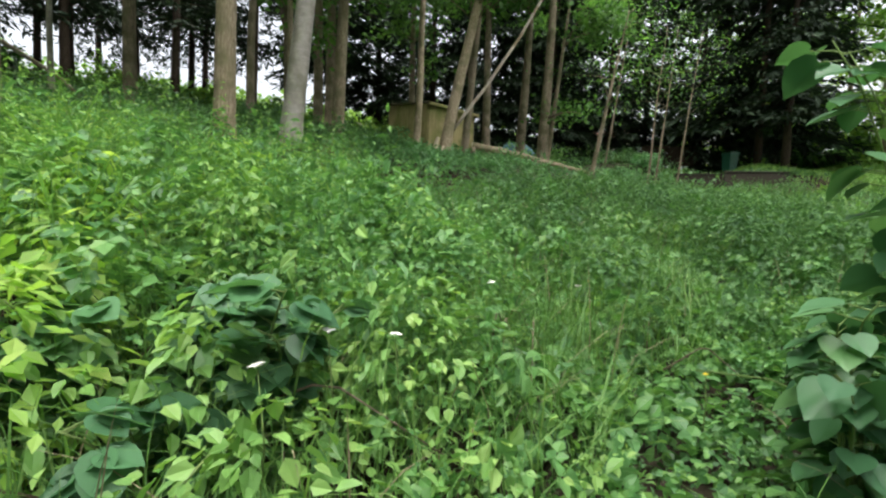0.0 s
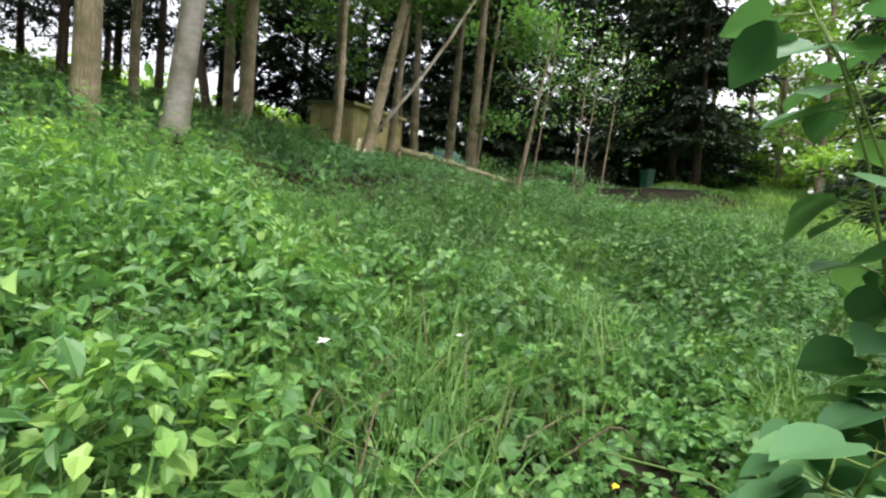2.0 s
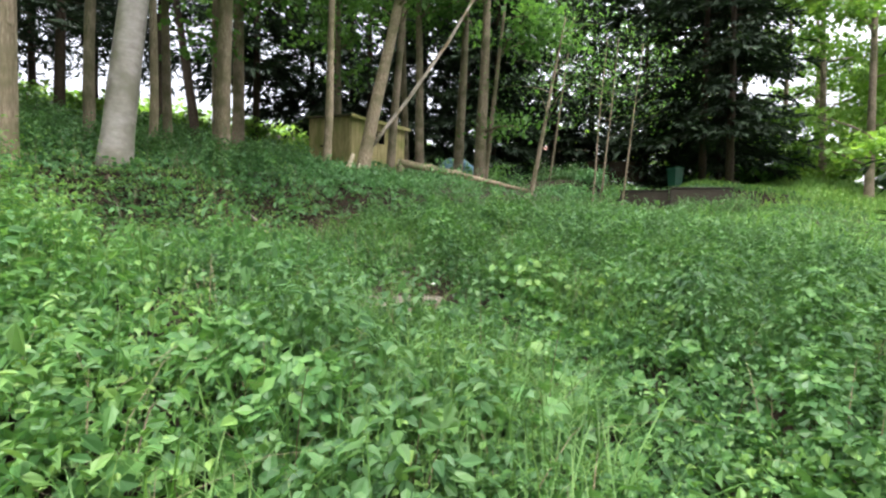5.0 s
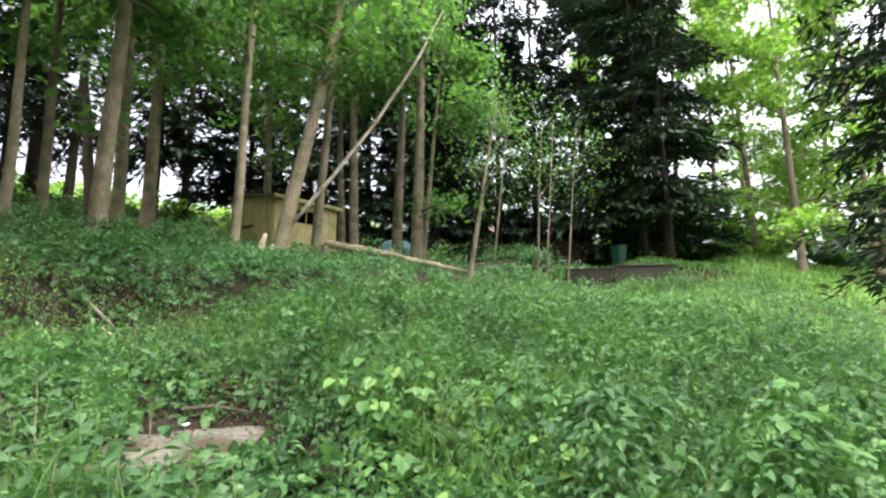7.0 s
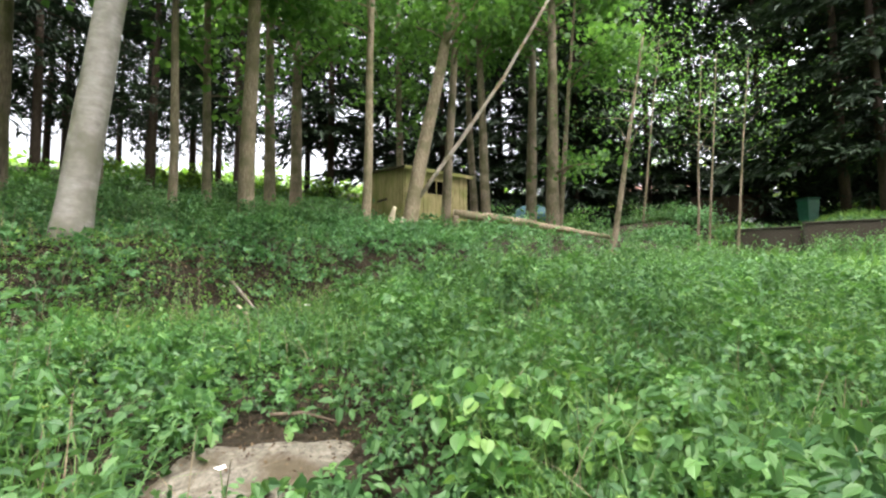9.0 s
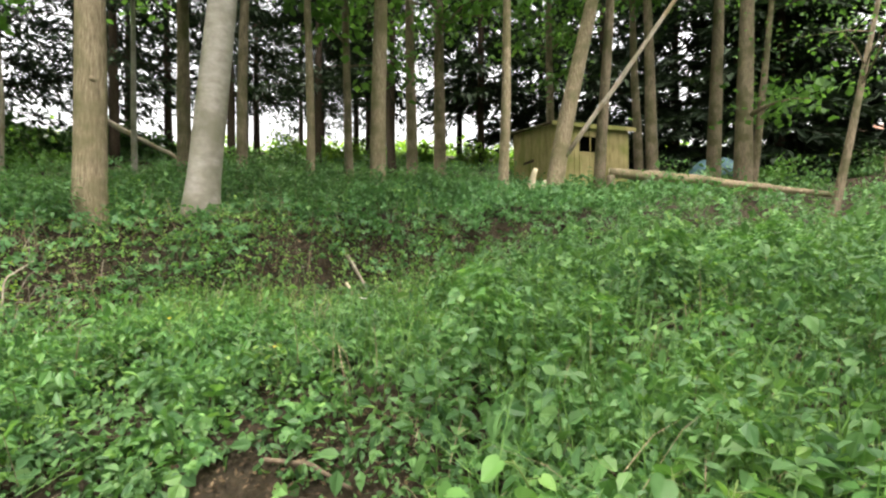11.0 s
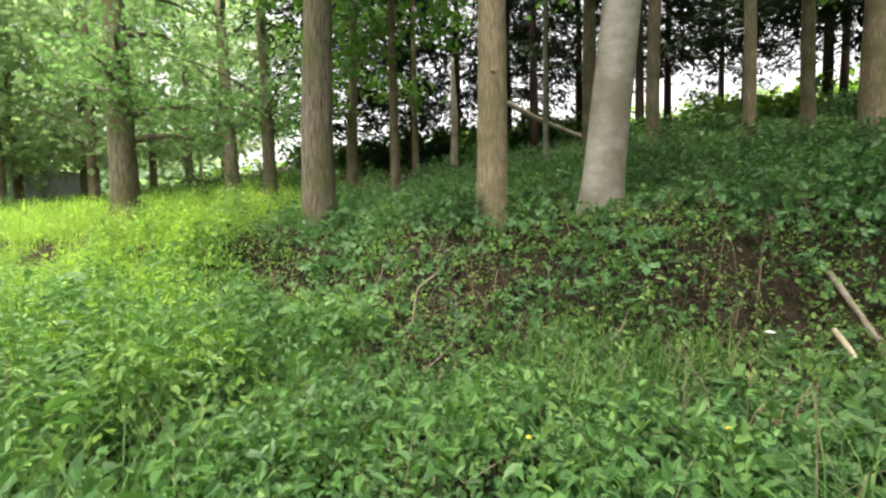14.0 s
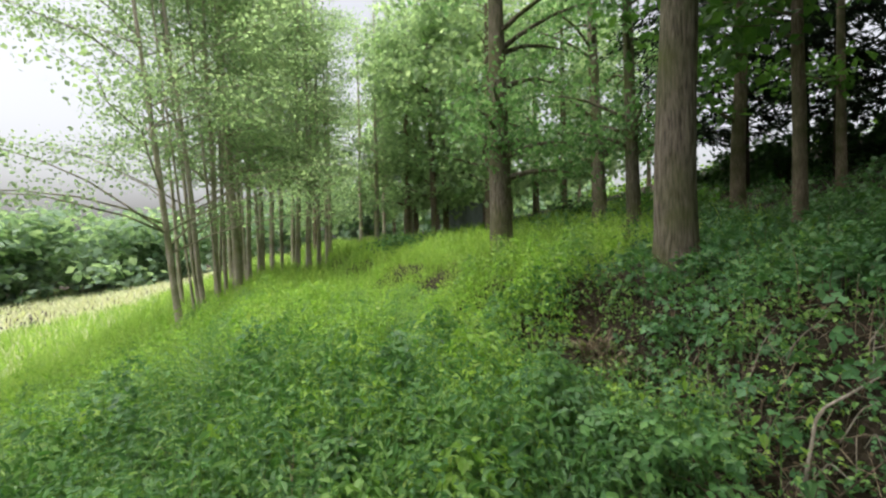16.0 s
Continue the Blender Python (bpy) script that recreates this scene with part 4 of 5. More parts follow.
for k, (x, y, d, lx, ly) in enumerate([(-7.8, -5.4, 0.22, 0.02, -0.16), (-9.5, -6.7, 0.20, 0.05, -0.10), (-11, -8.1, 0.24, 0.01, -0.03), (-12.8, -9.2, 0.38, 0.02, -0.06), (-13.7, -9.7, 0.26, 0.0, 0.01),
                                       (-16.1, -11.7, 0.30, 0, 0.02), (-17.8, -12.8, 0.28, 0, 0), (-18.8, -11.9, 0.34, 0, 0.02), (-19.9, -12.2, 0.34, 0, 0.01), (-21, -12.4, 0.30, 0, 0),
                                       (-24.5, -14.6, 0.34, 0, 0), (-28.2, -14.8, 0.34, 0, 0), (-14.8, -11.6, 0.24, 0, -0.02), (-22, -15.5, 0.3, 0, 0), (-17, -15, 0.28, 0.02, -0.03), (-25, -11, 0.34, 0, 0),
                                       (-29.5, -11.2, 0.36, 0, 0), (-33, -16, 0.36, 0, 0), (-13.2, -13.5, 0.22, 0.03, -0.08), (-15.3, -10.9, 0.2, 0.01, -0.03), (-17.0, -11.9, 0.2, 0.0, 0.02), (-18.3, -12.6, 0.22, -0.01, 0.0), (-19.4, -11.6, 0.2, 0.02, 0.01), (-20.4, -12.6, 0.22, 0.0, 0.03), (-22.6, -13.2, 0.26, 0.0, 0.0), (-16.0, -12.8, 0.2, 0.02, -0.05), (-12.0, -9.0, 0.18, 0.02, 0.0), (-10.2, -8.0, 0.16, 0.03, -0.12), (-9.0, -6.5, 0.10, 0.02, -0.15), (-10.6, -7.5, 0.12, 0.05, -0.06), (-11.6, -8.9, 0.13, -0.02, 0.04), (-13.0, -9.9, 0.11, 0.03, 0.07), (-14.3, -10.6, 0.13, 0.0, -0.05), (-15.7, -11.3, 0.12, 0.02, 0.06), (-18.0, -12.3, 0.13, -0.02, -0.04)]):
    broadleaf("poplar", x, y, d * 0.95, 15.5 + (k * 7 % 5) * 0.6, (lx, ly), BARK_POPLAR, POPLAR, seed=200 + k, first=2.2 if k < 2 else 4.4, limbs=30, leaf=0.10 if k < 2 else 0.125, count=10000 if k < 2 else 4200 if k < 28 else 1800, crown_mat=HAZY_LEAF, reach=5.2 if k < 2 else 3.0, clump=0.38, group="stand of poplars by the meadow", sides=9)
for k, (x, y, lx) in enumerate([(-22.5, -5.3, 0.06), (-26.3, -6.6, 0.03), (-31, -5, 0.0), (-35.8, -12.3, 0.02), (-29, -1.5, 0), (-34, 1.5, 0), (-26, 1.0, 0.0), (-40, -7, 0), (-45, -13, 0), (-42, -21, 0), (-37, -26, 0), (-50, -3, 0), (-46, 4, 0), (-36, -19, 0), (-31, -22, 0), (-24, -8, 0), (-27.5, -9.5, 0), (-31, -12.5, 0), (-25.5, -3.5, 0), (-21, -1.5, 0)]):
    broadleaf("tree", x, y, 0.42, 14, (lx, 0), BARK_BROWN, "leafy tree at the far end of the slope", seed=240 + k, first=2.6, limbs=26, leaf=0.27, count=4400, crown_mat=HAZY_LEAF, clump=0.55, reach=3.0, low=3, group="trees beyond the slope", sides=9)
for k, (x, y, h) in enumerate([(29, 31, 24), (32, 38, 26), (26.5, 25.5, 19), (26, 35, 25), (36, 32, 26), (31, 25, 20), (38, 41, 27), (23, 40, 24), (42, 36, 27), (29, 43, 27), (34, 27, 23), (25.5, 43, 26)]):
    broadleaf("willow", x, y, 0.45, h, (0.05 * math.sin(k * 2.1), 0.05 * math.cos(k)), BARK_BROWN, "spreading tree with bright yellow-green foliage", seed=260 + k, first=0.9, limbs=22, leaf=0.30, count=6400, crown_mat=WILLOW_LEAF, reach=5.0, group="bright trees beyond the verge", sides=9)


def bush(name, x, y, r, h, mat, seed, label, count=2500, leaf=0.1):
    rng = np.random.default_rng(seed)
    root = empty(name, x, y, gz(x, y), 0, label, "bush")
    tubes, ends = [], []
    for k in range(14):
        lp = limb_points(rng, np.array([0, 0, 0.0]), rng.uniform(0, 6.283), r * rng.uniform(0.3, 0.9), h / r * rng.uniform(0.5, 1.2), 0.3)
        tubes.append(tube(lp, 0.03 * np.linspace(1, 0.2, 6), 5))
        ends += list(lp[2:])
    tagged(put("stemwork", tube_mesh("stemwork", tubes, TWIG), root), kind="stuff")
    put("foliage", crown_leaves(rng, np.array(ends), count, 0.3, leaf, mat, "foliage"), root)
    return root


bush("bush", -16.6, -3.5, 1.5, 1.8, LEAF_NETTLE, 300, "rounded blue-green bush on the open slope")
bush("bush", -18.2, -4.6, 1.3, 1.4, LEAF_NETTLE, 301, "rounded blue-green bush on the open slope")
for k, (x, y) in enumerate([(-16, 20.5), (-13, 21.5), (-18.5, 14.5), (-9.5, 24.5), (-22, 5.5), (-24, 2.5), (-17, 6.8), (10.5, 29), (5.4, 27)]):
    bush("bush", x, y, 1.7, 1.5, LEAF_DARK if k % 2 else CROWN, 310 + k, "low leafy shrub beneath the trees", 1800, 0.13)

for k, (x, y) in enumerate([(-23, 10.5), (-24, 13.5), (-22.5, 17), (-20, 20), (-26, 16), (-26, 10), (-28, 7.5), (-24.5, 21)]):
    bush("bush", x, y, 2.4, 2.6, LEAF_DARK, 340 + k, "tall dark shrub beneath the conifers", 1500, 0.28)
for k, (x, y) in enumerate([(-14, 27), (-17, 26), (-11, 30), (-8, 31), (-20, 29), (-4.5, 31)]):
    bush("bush", x, y, 2.0, 1.7, WILLOW_LEAF, 360 + k, "bright leafy shrub at the wood's far edge", 1100, 0.24)
for k, (x, y) in enumerate([(30, 33), (34, 36), (38, 39), (27, 33.5), (31.5, 41), (35.5, 30.5), (41, 33), (24.5, 38)]):
    bush("bush", x, y, 3.6, 4.2, CROWN if k % 2 else WILLOW_LEAF, 370 + k, "tall leafy shrub beyond the verge", 2400, 0.34)
for k, (x, y) in enumerate([(10.4, 26.2), (11.4, 26.6), (12.5, 27.0), (13.7, 26.8), (9.3, 25.9)]):
    bush("bush", x, y, 1.0, 0.9, LEAF_WOOD, 385 + k, "low dark shrub on the terrace behind the old wall", 1300, 0.12)
for k, (x, y) in enumerate([(15.3, 24.1), (16.2, 23.7), (17.3, 23.6)]):
    bush("bush", x, y, 0.9, 1.0 + 0.15 * k, LEAF_NETTLE, 330 + k, "low leafy shrub in front of the old wall", 1300, 0.08)


def far_wood():
    """Distant wood beyond the meadow: rounded clumps with an uneven skyline."""
    rng = np.random.default_rng(400)
    pts = []
    for k in range(120):
        a = radians(rng.uniform(96, 178))
        d = rng.uniform(82, 112)
        x, y = d * -math.sin(a), d * math.cos(a)
        hh = rng.uniform(9, 14)
        for c in range(13):
            u = rng.random()
            ctr = np.array([x + rng.normal(0, 3.2), y + rng.normal(0, 3.2), gz(x, y) + hh * (0.12 + 0.85 * u)])
            pts.append(ctr + rng.normal(0, 1.0, (26, 3)) * np.array([1.5, 1.5, 0.9]))
    p = np.concatenate(pts)
    n = len(p)
    # The far wood's haze comes from its pale leaf colour alone.
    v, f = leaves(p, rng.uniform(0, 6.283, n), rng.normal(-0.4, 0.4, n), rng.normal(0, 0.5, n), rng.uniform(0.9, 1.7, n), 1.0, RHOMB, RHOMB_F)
    tagged(new("far_wood", mesh_from("far_wood", v, f, HAZY_FAR_LEAF)), "distant wood of rounded green trees beyond the meadow", "trees", kind="stuff")


def far_hedge():
    """Hedge and trees that close the view round the rest of the slope."""
    rng = np.random.default_rng(401)
    pts = []
    for k in range(120):
        a = radians(rng.uniform(-95, 92))
        d = rng.uniform(52, 70)
        x, y = d * -math.sin(a), d * math.cos(a)
        hh = rng.uniform(6, 11) if a < -0.35 else rng.uniform(1.2, 2.2)
        pts.append(np.array([x, y, gz(x, y) + hh * 0.45]) + rng.normal(0, 1.0, (260, 3)) * np.array([2.2, 2.2, hh * 0.3]))
    p = np.concatenate(pts)
    n = len(p)
    v, f = leaves(p, rng.uniform(0, 6.283, n), rng.normal(-0.4, 0.4, n), rng.normal(0, 0.5, n), rng.uniform(0.4, 0.85, n), 1.0, RHOMB, RHOMB_F)
    tagged(new("far_hedge", mesh_from("far_hedge", v, f, WILLOW_LEAF)), "distant hedge of leafy green trees", "hedge", kind="stuff")


far_wood()
far_hedge()

# ---- shed ----


def shed():
    ang = math.degrees(math.atan2(2.0, 2.05))
    fx, fy = -0.7, 20.6
    z = 4.0
    root = empty("shed", fx, fy, z, ang, "small algae-stained wooden shed with a dark window opening", "shed")
    W, D, H = 2.87, 2.74, 2.28
    wx0, wx1, wz0, wz1 = 1.12, 1.62, 1.45, 1.95

    def boards(name, origin, along, length, up0, up1, thick=0.035, width=0.19, holes=()):
        """A wall of upright boards, each its own piece."""
        cnt = int(round(length / width))
        w = length / cnt
        wall = empty(name, 0, 0, 0)
        wall.parent = root
        for k in range(cnt):
            a0, a1 = k * w + 0.003, (k + 1) * w - 0.003
            top = up0 + (up1 - up0) * (k + 0.5) / cnt
            spans = [(-0.15, top)]
            for h0, h1, v0, v1 in holes:
                if a1 > h0 and a0 < h1:
                    spans = [(-0.15, v0), (v1, top)]
            for s0, s1 in spans:
                dep = 0.004 * ((k * 7) % 3)
                if along == "x":
                    bm = box_bm(a0, a1, origin - thick - dep, origin, s0, s1, 0.004)
                else:
                    bm = box_bm(origin - thick - dep, origin, a0, a1, s0, s1, 0.004)
                part("board", bm, SHED_WALL, wall)
        return wall

    boards("front_wall", 0.0, "x", W, H, H, holes=[(wx0, wx1, wz0, wz1)])
    boards("side_wall", 0.0, "y", D, H, H + 0.28)
    bw = boards("back_wall", D, "x", W, H + 0.28, H + 0.28)
    boards("far_side_wall", W + 0.035, "y", D, H, H + 0.28)
    part("floor_slab", box_bm(0.03, W - 0.03, 0.03, D - 0.08, -0.2, 0.05), DARK_VOID, root)
    # Added near-black panel gives the window opening its unlit depth.
    part("dark_panel", box_bm(0.05, W - 0.05, 0.7, 0.74, 0.05, H - 0.05, 0), DARK_VOID, root)
    bm = box_bm(-0.16, W + 0.16, -0.2, D + 0.12, 0, 0.06, 0.01)
    bmesh.ops.rotate(bm, verts=bm.verts, matrix=Matrix.Rotation(math.atan2(0.28, D), 3, "X"), cent=(0, 0, 0))
    bmesh.ops.translate(bm, verts=bm.verts, vec=(0, 0, H + 0.01))
    part("roof", bm, SHED_ROOF, root, "mossy dark felt roof")
    part("fascia", box_bm(-0.16, W + 0.16, -0.235, -0.2, H - 0.09, H + 0.05), SHED_WALL, root)
    fr = empty("window", 0, 0, 0)
    fr.parent = root
    for nm, b in (("sill", (wx0 - 0.05, wx1 + 0.05, -0.07, -0.04, wz0 - 0.06, wz0)), ("lintel", (wx0 - 0.05, wx1 + 0.05, -0.065, -0.04, wz1, wz1 + 0.05)), ("mullion", (1.36, 1.40, -0.03, 0.0, wz0, wz1))):
        part(nm, box_bm(*b, 0.004), SHED_WALL, fr)
    for a in (0.03, D / 2, D - 0.1):
        part("corner_post", box_bm(-0.06, -0.036, a, a + 0.08, -0.1, H + 0.1 * a, 0.004), SHED_WALL, root)
    part("vent_board", box_bm(-0.075, -0.04, 1.2, 1.9, 1.28, 1.36, 0.004), BARK_DARK, root)
    part("door_post", box_bm(2.0, 2.08, -0.07, -0.04, 0, 1.55, 0.006), SHED_WALL, root)


shed()


def round_thing(name, points, radii, mat, label, category, sides=12, rough=0.05, seed=0, ends=None, group=""):
    """A log, pole or stick: one tube, with its cut ends as parts if asked."""
    p = np.array(points, float)
    base = p[0].copy()
    root = empty(name, *base, 0, label, category, group)
    u = np.linspace(0, 1, max(10, len(p) * 3))
    k = np.linspace(0, 1, len(p))
    q = np.stack([np.interp(u, k, p[:, c]) for c in range(3)], 1) - base
    q += np.random.default_rng(seed).normal(0, 0.012, q.shape) * np.sin(u * math.pi)[:, None] * min(1, np.mean(radii) * 12)
    put("bark" if ends else "wood", tube_mesh("wood", [tube(q, np.interp(u, k, radii), sides, rough, seed)], mat), root)
    if ends:
        d = q[0] - q[1]
        d /= np.linalg.norm(d)
        put("cut_end", tube_mesh("cut_end", [tube([q[0] - d * 0.01, q[0] + d * 0.012], [radii[0] * 0.93, radii[0] * 0.88], sides, 0.03, seed)], ends), root)
    return root


round_thing("leaning_pole", [(0.3, 17.75, 4.65), (1.65, 18.2, 6.65), (2.86, 19.0, 8.7), (4.26, 19.8, 11.35), (5.49, 20.7, 14.3)], [0.065, 0.06, 0.055, 0.05, 0.03], DEADWOOD, "bleached dead stem leaning across the tree trunks", "fallen branch", seed=3)
round_thing("fallen_log", [(1.15, 19.45, 4.42), (2.6, 19.75, 4.25), (4.6, 20.45, 3.95), (6.45, 20.85, 3.65)], [0.13, 0.13, 0.10, 0.07], BARK_PALE, "fallen fawn log lying across the undergrowth", "log", seed=4, ends=CUTWOOD)
round_thing("log_post", [(1.22, 19.38, gz(1.22, 19.38) - 0.2), (1.2, 19.4, 4.33)], [0.13, 0.11], BARK_BROWN, "short stump holding up the log's end", "stump", seed=5)
round_thing("split_stump", [(-0.42, 16.75, gz(-0.42, 16.75) - 0.2), (-0.36, 16.76, 3.7), (-0.2, 16.8, 4.25)], [0.13, 0.11, 0.05], CUTWOOD, "pale splintered stump beside the leaning tree", "stump", seed=6, rough=0.12)
round_thing("split_stump", [(-0.2, 16.9, gz(-0.2, 16.9) - 0.2), (-0.1, 16.95, 3.6), (-0.02, 17.0, 3.98)], [0.10, 0.08, 0.03], CUTWOOD, "pale splintered stump beside the leaning tree", "stump", seed=7, rough=0.12)
round_thing("snag", [(-16.31, 12.47, gz(-16.31, 12.47) - 0.2), (-16.3, 12.47, 7.3), (-16.35, 12.47, 9.15)], [0.15, 0.13, 0.05], DEADWOOD, "broken dead trunk with a jagged top", "snag", seed=8)
round_thing("fallen_branch", [(-14.4, 13.9, 7.0), (-13.7, 14.9, 6.25), (-12.9, 16.0, 5.6), (-12.3, 16.6, gz(-12.3, 16.6))], [0.09, 0.08, 0.06, 0.05], DEADWOOD, "pale fallen branch propped between the trunks", "fallen branch", seed=9)
round_thing("dead_tree", [(-5.6, 18.8, gz(-5.6, 18.8)), (-6.4, 19.6, 8.0), (-7.3, 20.6, 11.0)], [0.16, 0.14, 0.10], BARK_DARK, "dark dead trunk leaning between the trees", "tree", seed=10)


def brick_wall(x0, y0, x1, y1, z):
    """Low garden wall of weathered brick courses, half sunk in plants."""
    L = math.hypot(x1 - x0, y1 - y0)
    root = empty("garden_wall", x0, y0, z, math.degrees(math.atan2(y1 - y0, x1 - x0)), "low weathered brick wall half hidden by plants", "wall")
    part("core", box_bm(0, L, 0.012, 0.20, -0.6, 1.19, 0.0), MORTAR, root)
    brick = box_bm(0, 0.215, 0, 0.10, 0, 0.065, 0.005)
    me = bpy.data.meshes.new("brick")
    brick.to_mesh(me)
    brick.free()
    me.materials.append(BRICK)
    rng = random.Random(5)
    for c in range(18):
        for k in range(int(L / 0.225)):
            ob = new("brick", me)
            ob.parent = root
            ob.location = (k * 0.225 + (0.11 if c % 2 else 0) + rng.uniform(-0.003, 0.003), rng.uniform(-0.006, 0.004), -0.14 + c * 0.075)
    part("coping", box_bm(-0.03, L + 0.1, -0.05, 0.24, 1.22, 1.27, 0.012), MORTAR, root)


brick_wall(14.9, 24.9, 17.7, 24.2, gz(16.3, 24.4) + 0.05)
brick_wall(12.7, 25.9, 14.86, 25.1, gz(14.2, 25.2) + 0.05)


def wheelie_bin(x, y, turn):
    root = empty("wheelie_bin", x, y, gz(x, y), turn, "green plastic wheeled bin standing by the wall", "bin")
    bm = box_bm(-0.29, 0.29, -0.36, 0.36, 0.06, 1.25, 0.03)
    for v in bm.verts:
        k = 0.8 + 0.2 * v.co.z / 1.25
        v.co.x *= k
        v.co.y *= k
    part("body", bm, BIN_GREEN, root)
    part("lid", box_bm(-0.32, 0.32, -0.40, 0.40, 1.25, 1.33, 0.025), BIN_GREEN, root)
    part("handle", box_bm(-0.25, 0.25, 0.40, 0.45, 1.2, 1.24, 0.012), BIN_GREEN, root)
    for sx in (-0.27, 0.23):
        v, f = tube([(sx, 0.32, 0.1), (sx + 0.05, 0.32, 0.1)], [0.1, 0.1], 14)
        put("wheel", tube_mesh("wheel", [(v, f)], DARK_VOID), root)


wheelie_bin(17.2, 28.4, 10)


def fence_panel(x, y, turn, n, h):
    root = empty("dark_fence", x, y, gz(x, y), turn, "dark weathered board fence behind the saplings", "fence")
    for k in range(n):
        part("board", box_bm(k * 0.15, k * 0.15 + 0.142, 0, 0.02, -0.1, h + 0.03 * ((k * 5) % 3), 0.003), BARK_DARK, root)
    for zz in (0.35, h - 0.25):
        part("rail", box_bm(0, n * 0.15, 0.02, 0.07, zz, zz + 0.08, 0.004), BARK_DARK, root)


fence_panel(13.2, 31.6, -8, 24, 1.15)


def far_house():
    x, y = 15.4, 44.0
    root = empty("far_house", x, y, gz(x, y), -20, "pale rendered house with a faded red roof far behind the trees", "house")
    W, D, H = 4.4, 4, 3.3
    part("wall", box_bm(-W / 2, W / 2, 0, D, -1, H, 0.02), PAINT_WHITE, root)
    bm = bmesh.new()
    vs = [bm.verts.new(c) for c in ((-W / 2 - 0.3, -0.3, H), (W / 2 + 0.3, -0.3, H), (W / 2 + 0.3, D + 0.3, H), (-W / 2 - 0.3, D + 0.3, H), (-W / 2 - 0.3, D / 2, H + 0.9), (W / 2 + 0.3, D / 2, H + 0.9))]
    for q in ((0, 1, 5, 4), (2, 3, 4, 5), (0, 4, 3), (1, 2, 5), (3, 2, 1, 0)):
        bm.faces.new([vs[k] for k in q])
    part("roof", bm, ROOF_RED, root, "faded red tiled roof")
    for a in (-1.6, 0.6):
        w = part("window", box_bm(a, a + 1.0, -0.03, 0.02, 0.9, 2.0, 0.01), DARK_VOID, root)
        part("frame", box_bm(a - 0.06, a + 1.06, -0.05, -0.031, 0.82, 0.9, 0.005), PAINT_WHITE, w)


far_house()


def grey_hut():
    x, y = -33.3, -8.5
    root = empty("grey_hut", x, y, gz(x, y), 70, "small grey sheet-metal hut among the trees", "hut")
    part("wall", box_bm(-1.3, 1.3, -1.1, 1.1, -0.3, 1.9, 0.02), GREY_SHEET, root)
    for k in range(12):
        part("rib", box_bm(-1.3 + k * 0.225, -1.3 + k * 0.225 + 0.05, -1.13, -1.1, -0.2, 1.88, 0.006), GREY_SHEET, root)
    bm = box_bm(-1.45, 1.45, -1.3, 1.3, 1.9, 1.97, 0.01)
    bmesh.ops.rotate(bm, verts=bm.verts, matrix=Matrix.Rotation(0.06, 3, "Y"), cent=(0, 0, 1.9))
    part("roof", bm, GREY_SHEET, root)


grey_hut()


def tarp_heap(x, y):
    root = empty("tarpaulin_heap", x, y, gz(x, y), 0, "heap covered with a dull blue-green tarpaulin", "tarpaulin")
    n = 18
    u, v = np.meshgrid(np.linspace(-1, 1, n), np.linspace(-1, 1, n))
    r = np.clip(1 - (np.abs(u) ** 3 + np.abs(v) ** 3) * 0.75, 0, 1)
    z = 1.25 * r ** 0.6 + 0.05 * np.sin(u * 9 + v * 3) * r
    vv = np.stack([u * 1.1, v * 0.8, z - 0.05], -1).reshape(-1, 3)
    i, j = np.meshgrid(np.arange(n - 1), np.arange(n - 1), indexing="ij")
    f = np.stack([i * n + j, i * n + j + 1, (i + 1) * n + j + 1, (i + 1) * n + j], -1).reshape(-1, 4)
    put("sheet", mesh_from("sheet", vv, f, BLUE_SHEET, True), root)


tarp_heap(4.2, 27.5)

# ---- things close to the trail ----


def bare_patch():
    """Bare pale earth with a ragged rim."""
    rng = np.random.default_rng(500)
    rings, seg = 8, 40
    vs = [(1.36, 6.68, gz(1.36, 6.68) + 0.05)]
    for r in range(1, rings + 1):
        for k in range(seg):
            a = 6.2832 * k / seg
            q = r / rings * (1 + 0.13 * math.sin(3 * a + 1) + 0.07 * math.sin(7 * a))
            u, v = 0.55 * q * math.cos(a), 0.36 * q * math.sin(a)
            x, y = 1.36 + 0.8 * u - 0.6 * v, 6.68 + 0.6 * u + 0.8 * v
            vs.append((x, y, gz(x, y) + 0.05 * (1 - (r / rings) ** 3) + rng.normal(0, 0.006) - (0.03 if r == rings else 0)))
    fs = [(0, 1 + k, 1 + (k + 1) % seg) for k in range(seg)]
    for r in range(rings - 1):
        for k in range(seg):
            a, b = 1 + r * seg + k, 1 + r * seg + (k + 1) % seg
            fs += [(a, a + seg, b + seg), (a, b + seg, b)]
    tagged(new("bare_earth", mesh_from("bare_earth", vs, fs, BARE, True)), "patch of pale dry earth beside the trail", "soil", kind="structure")


bare_patch()


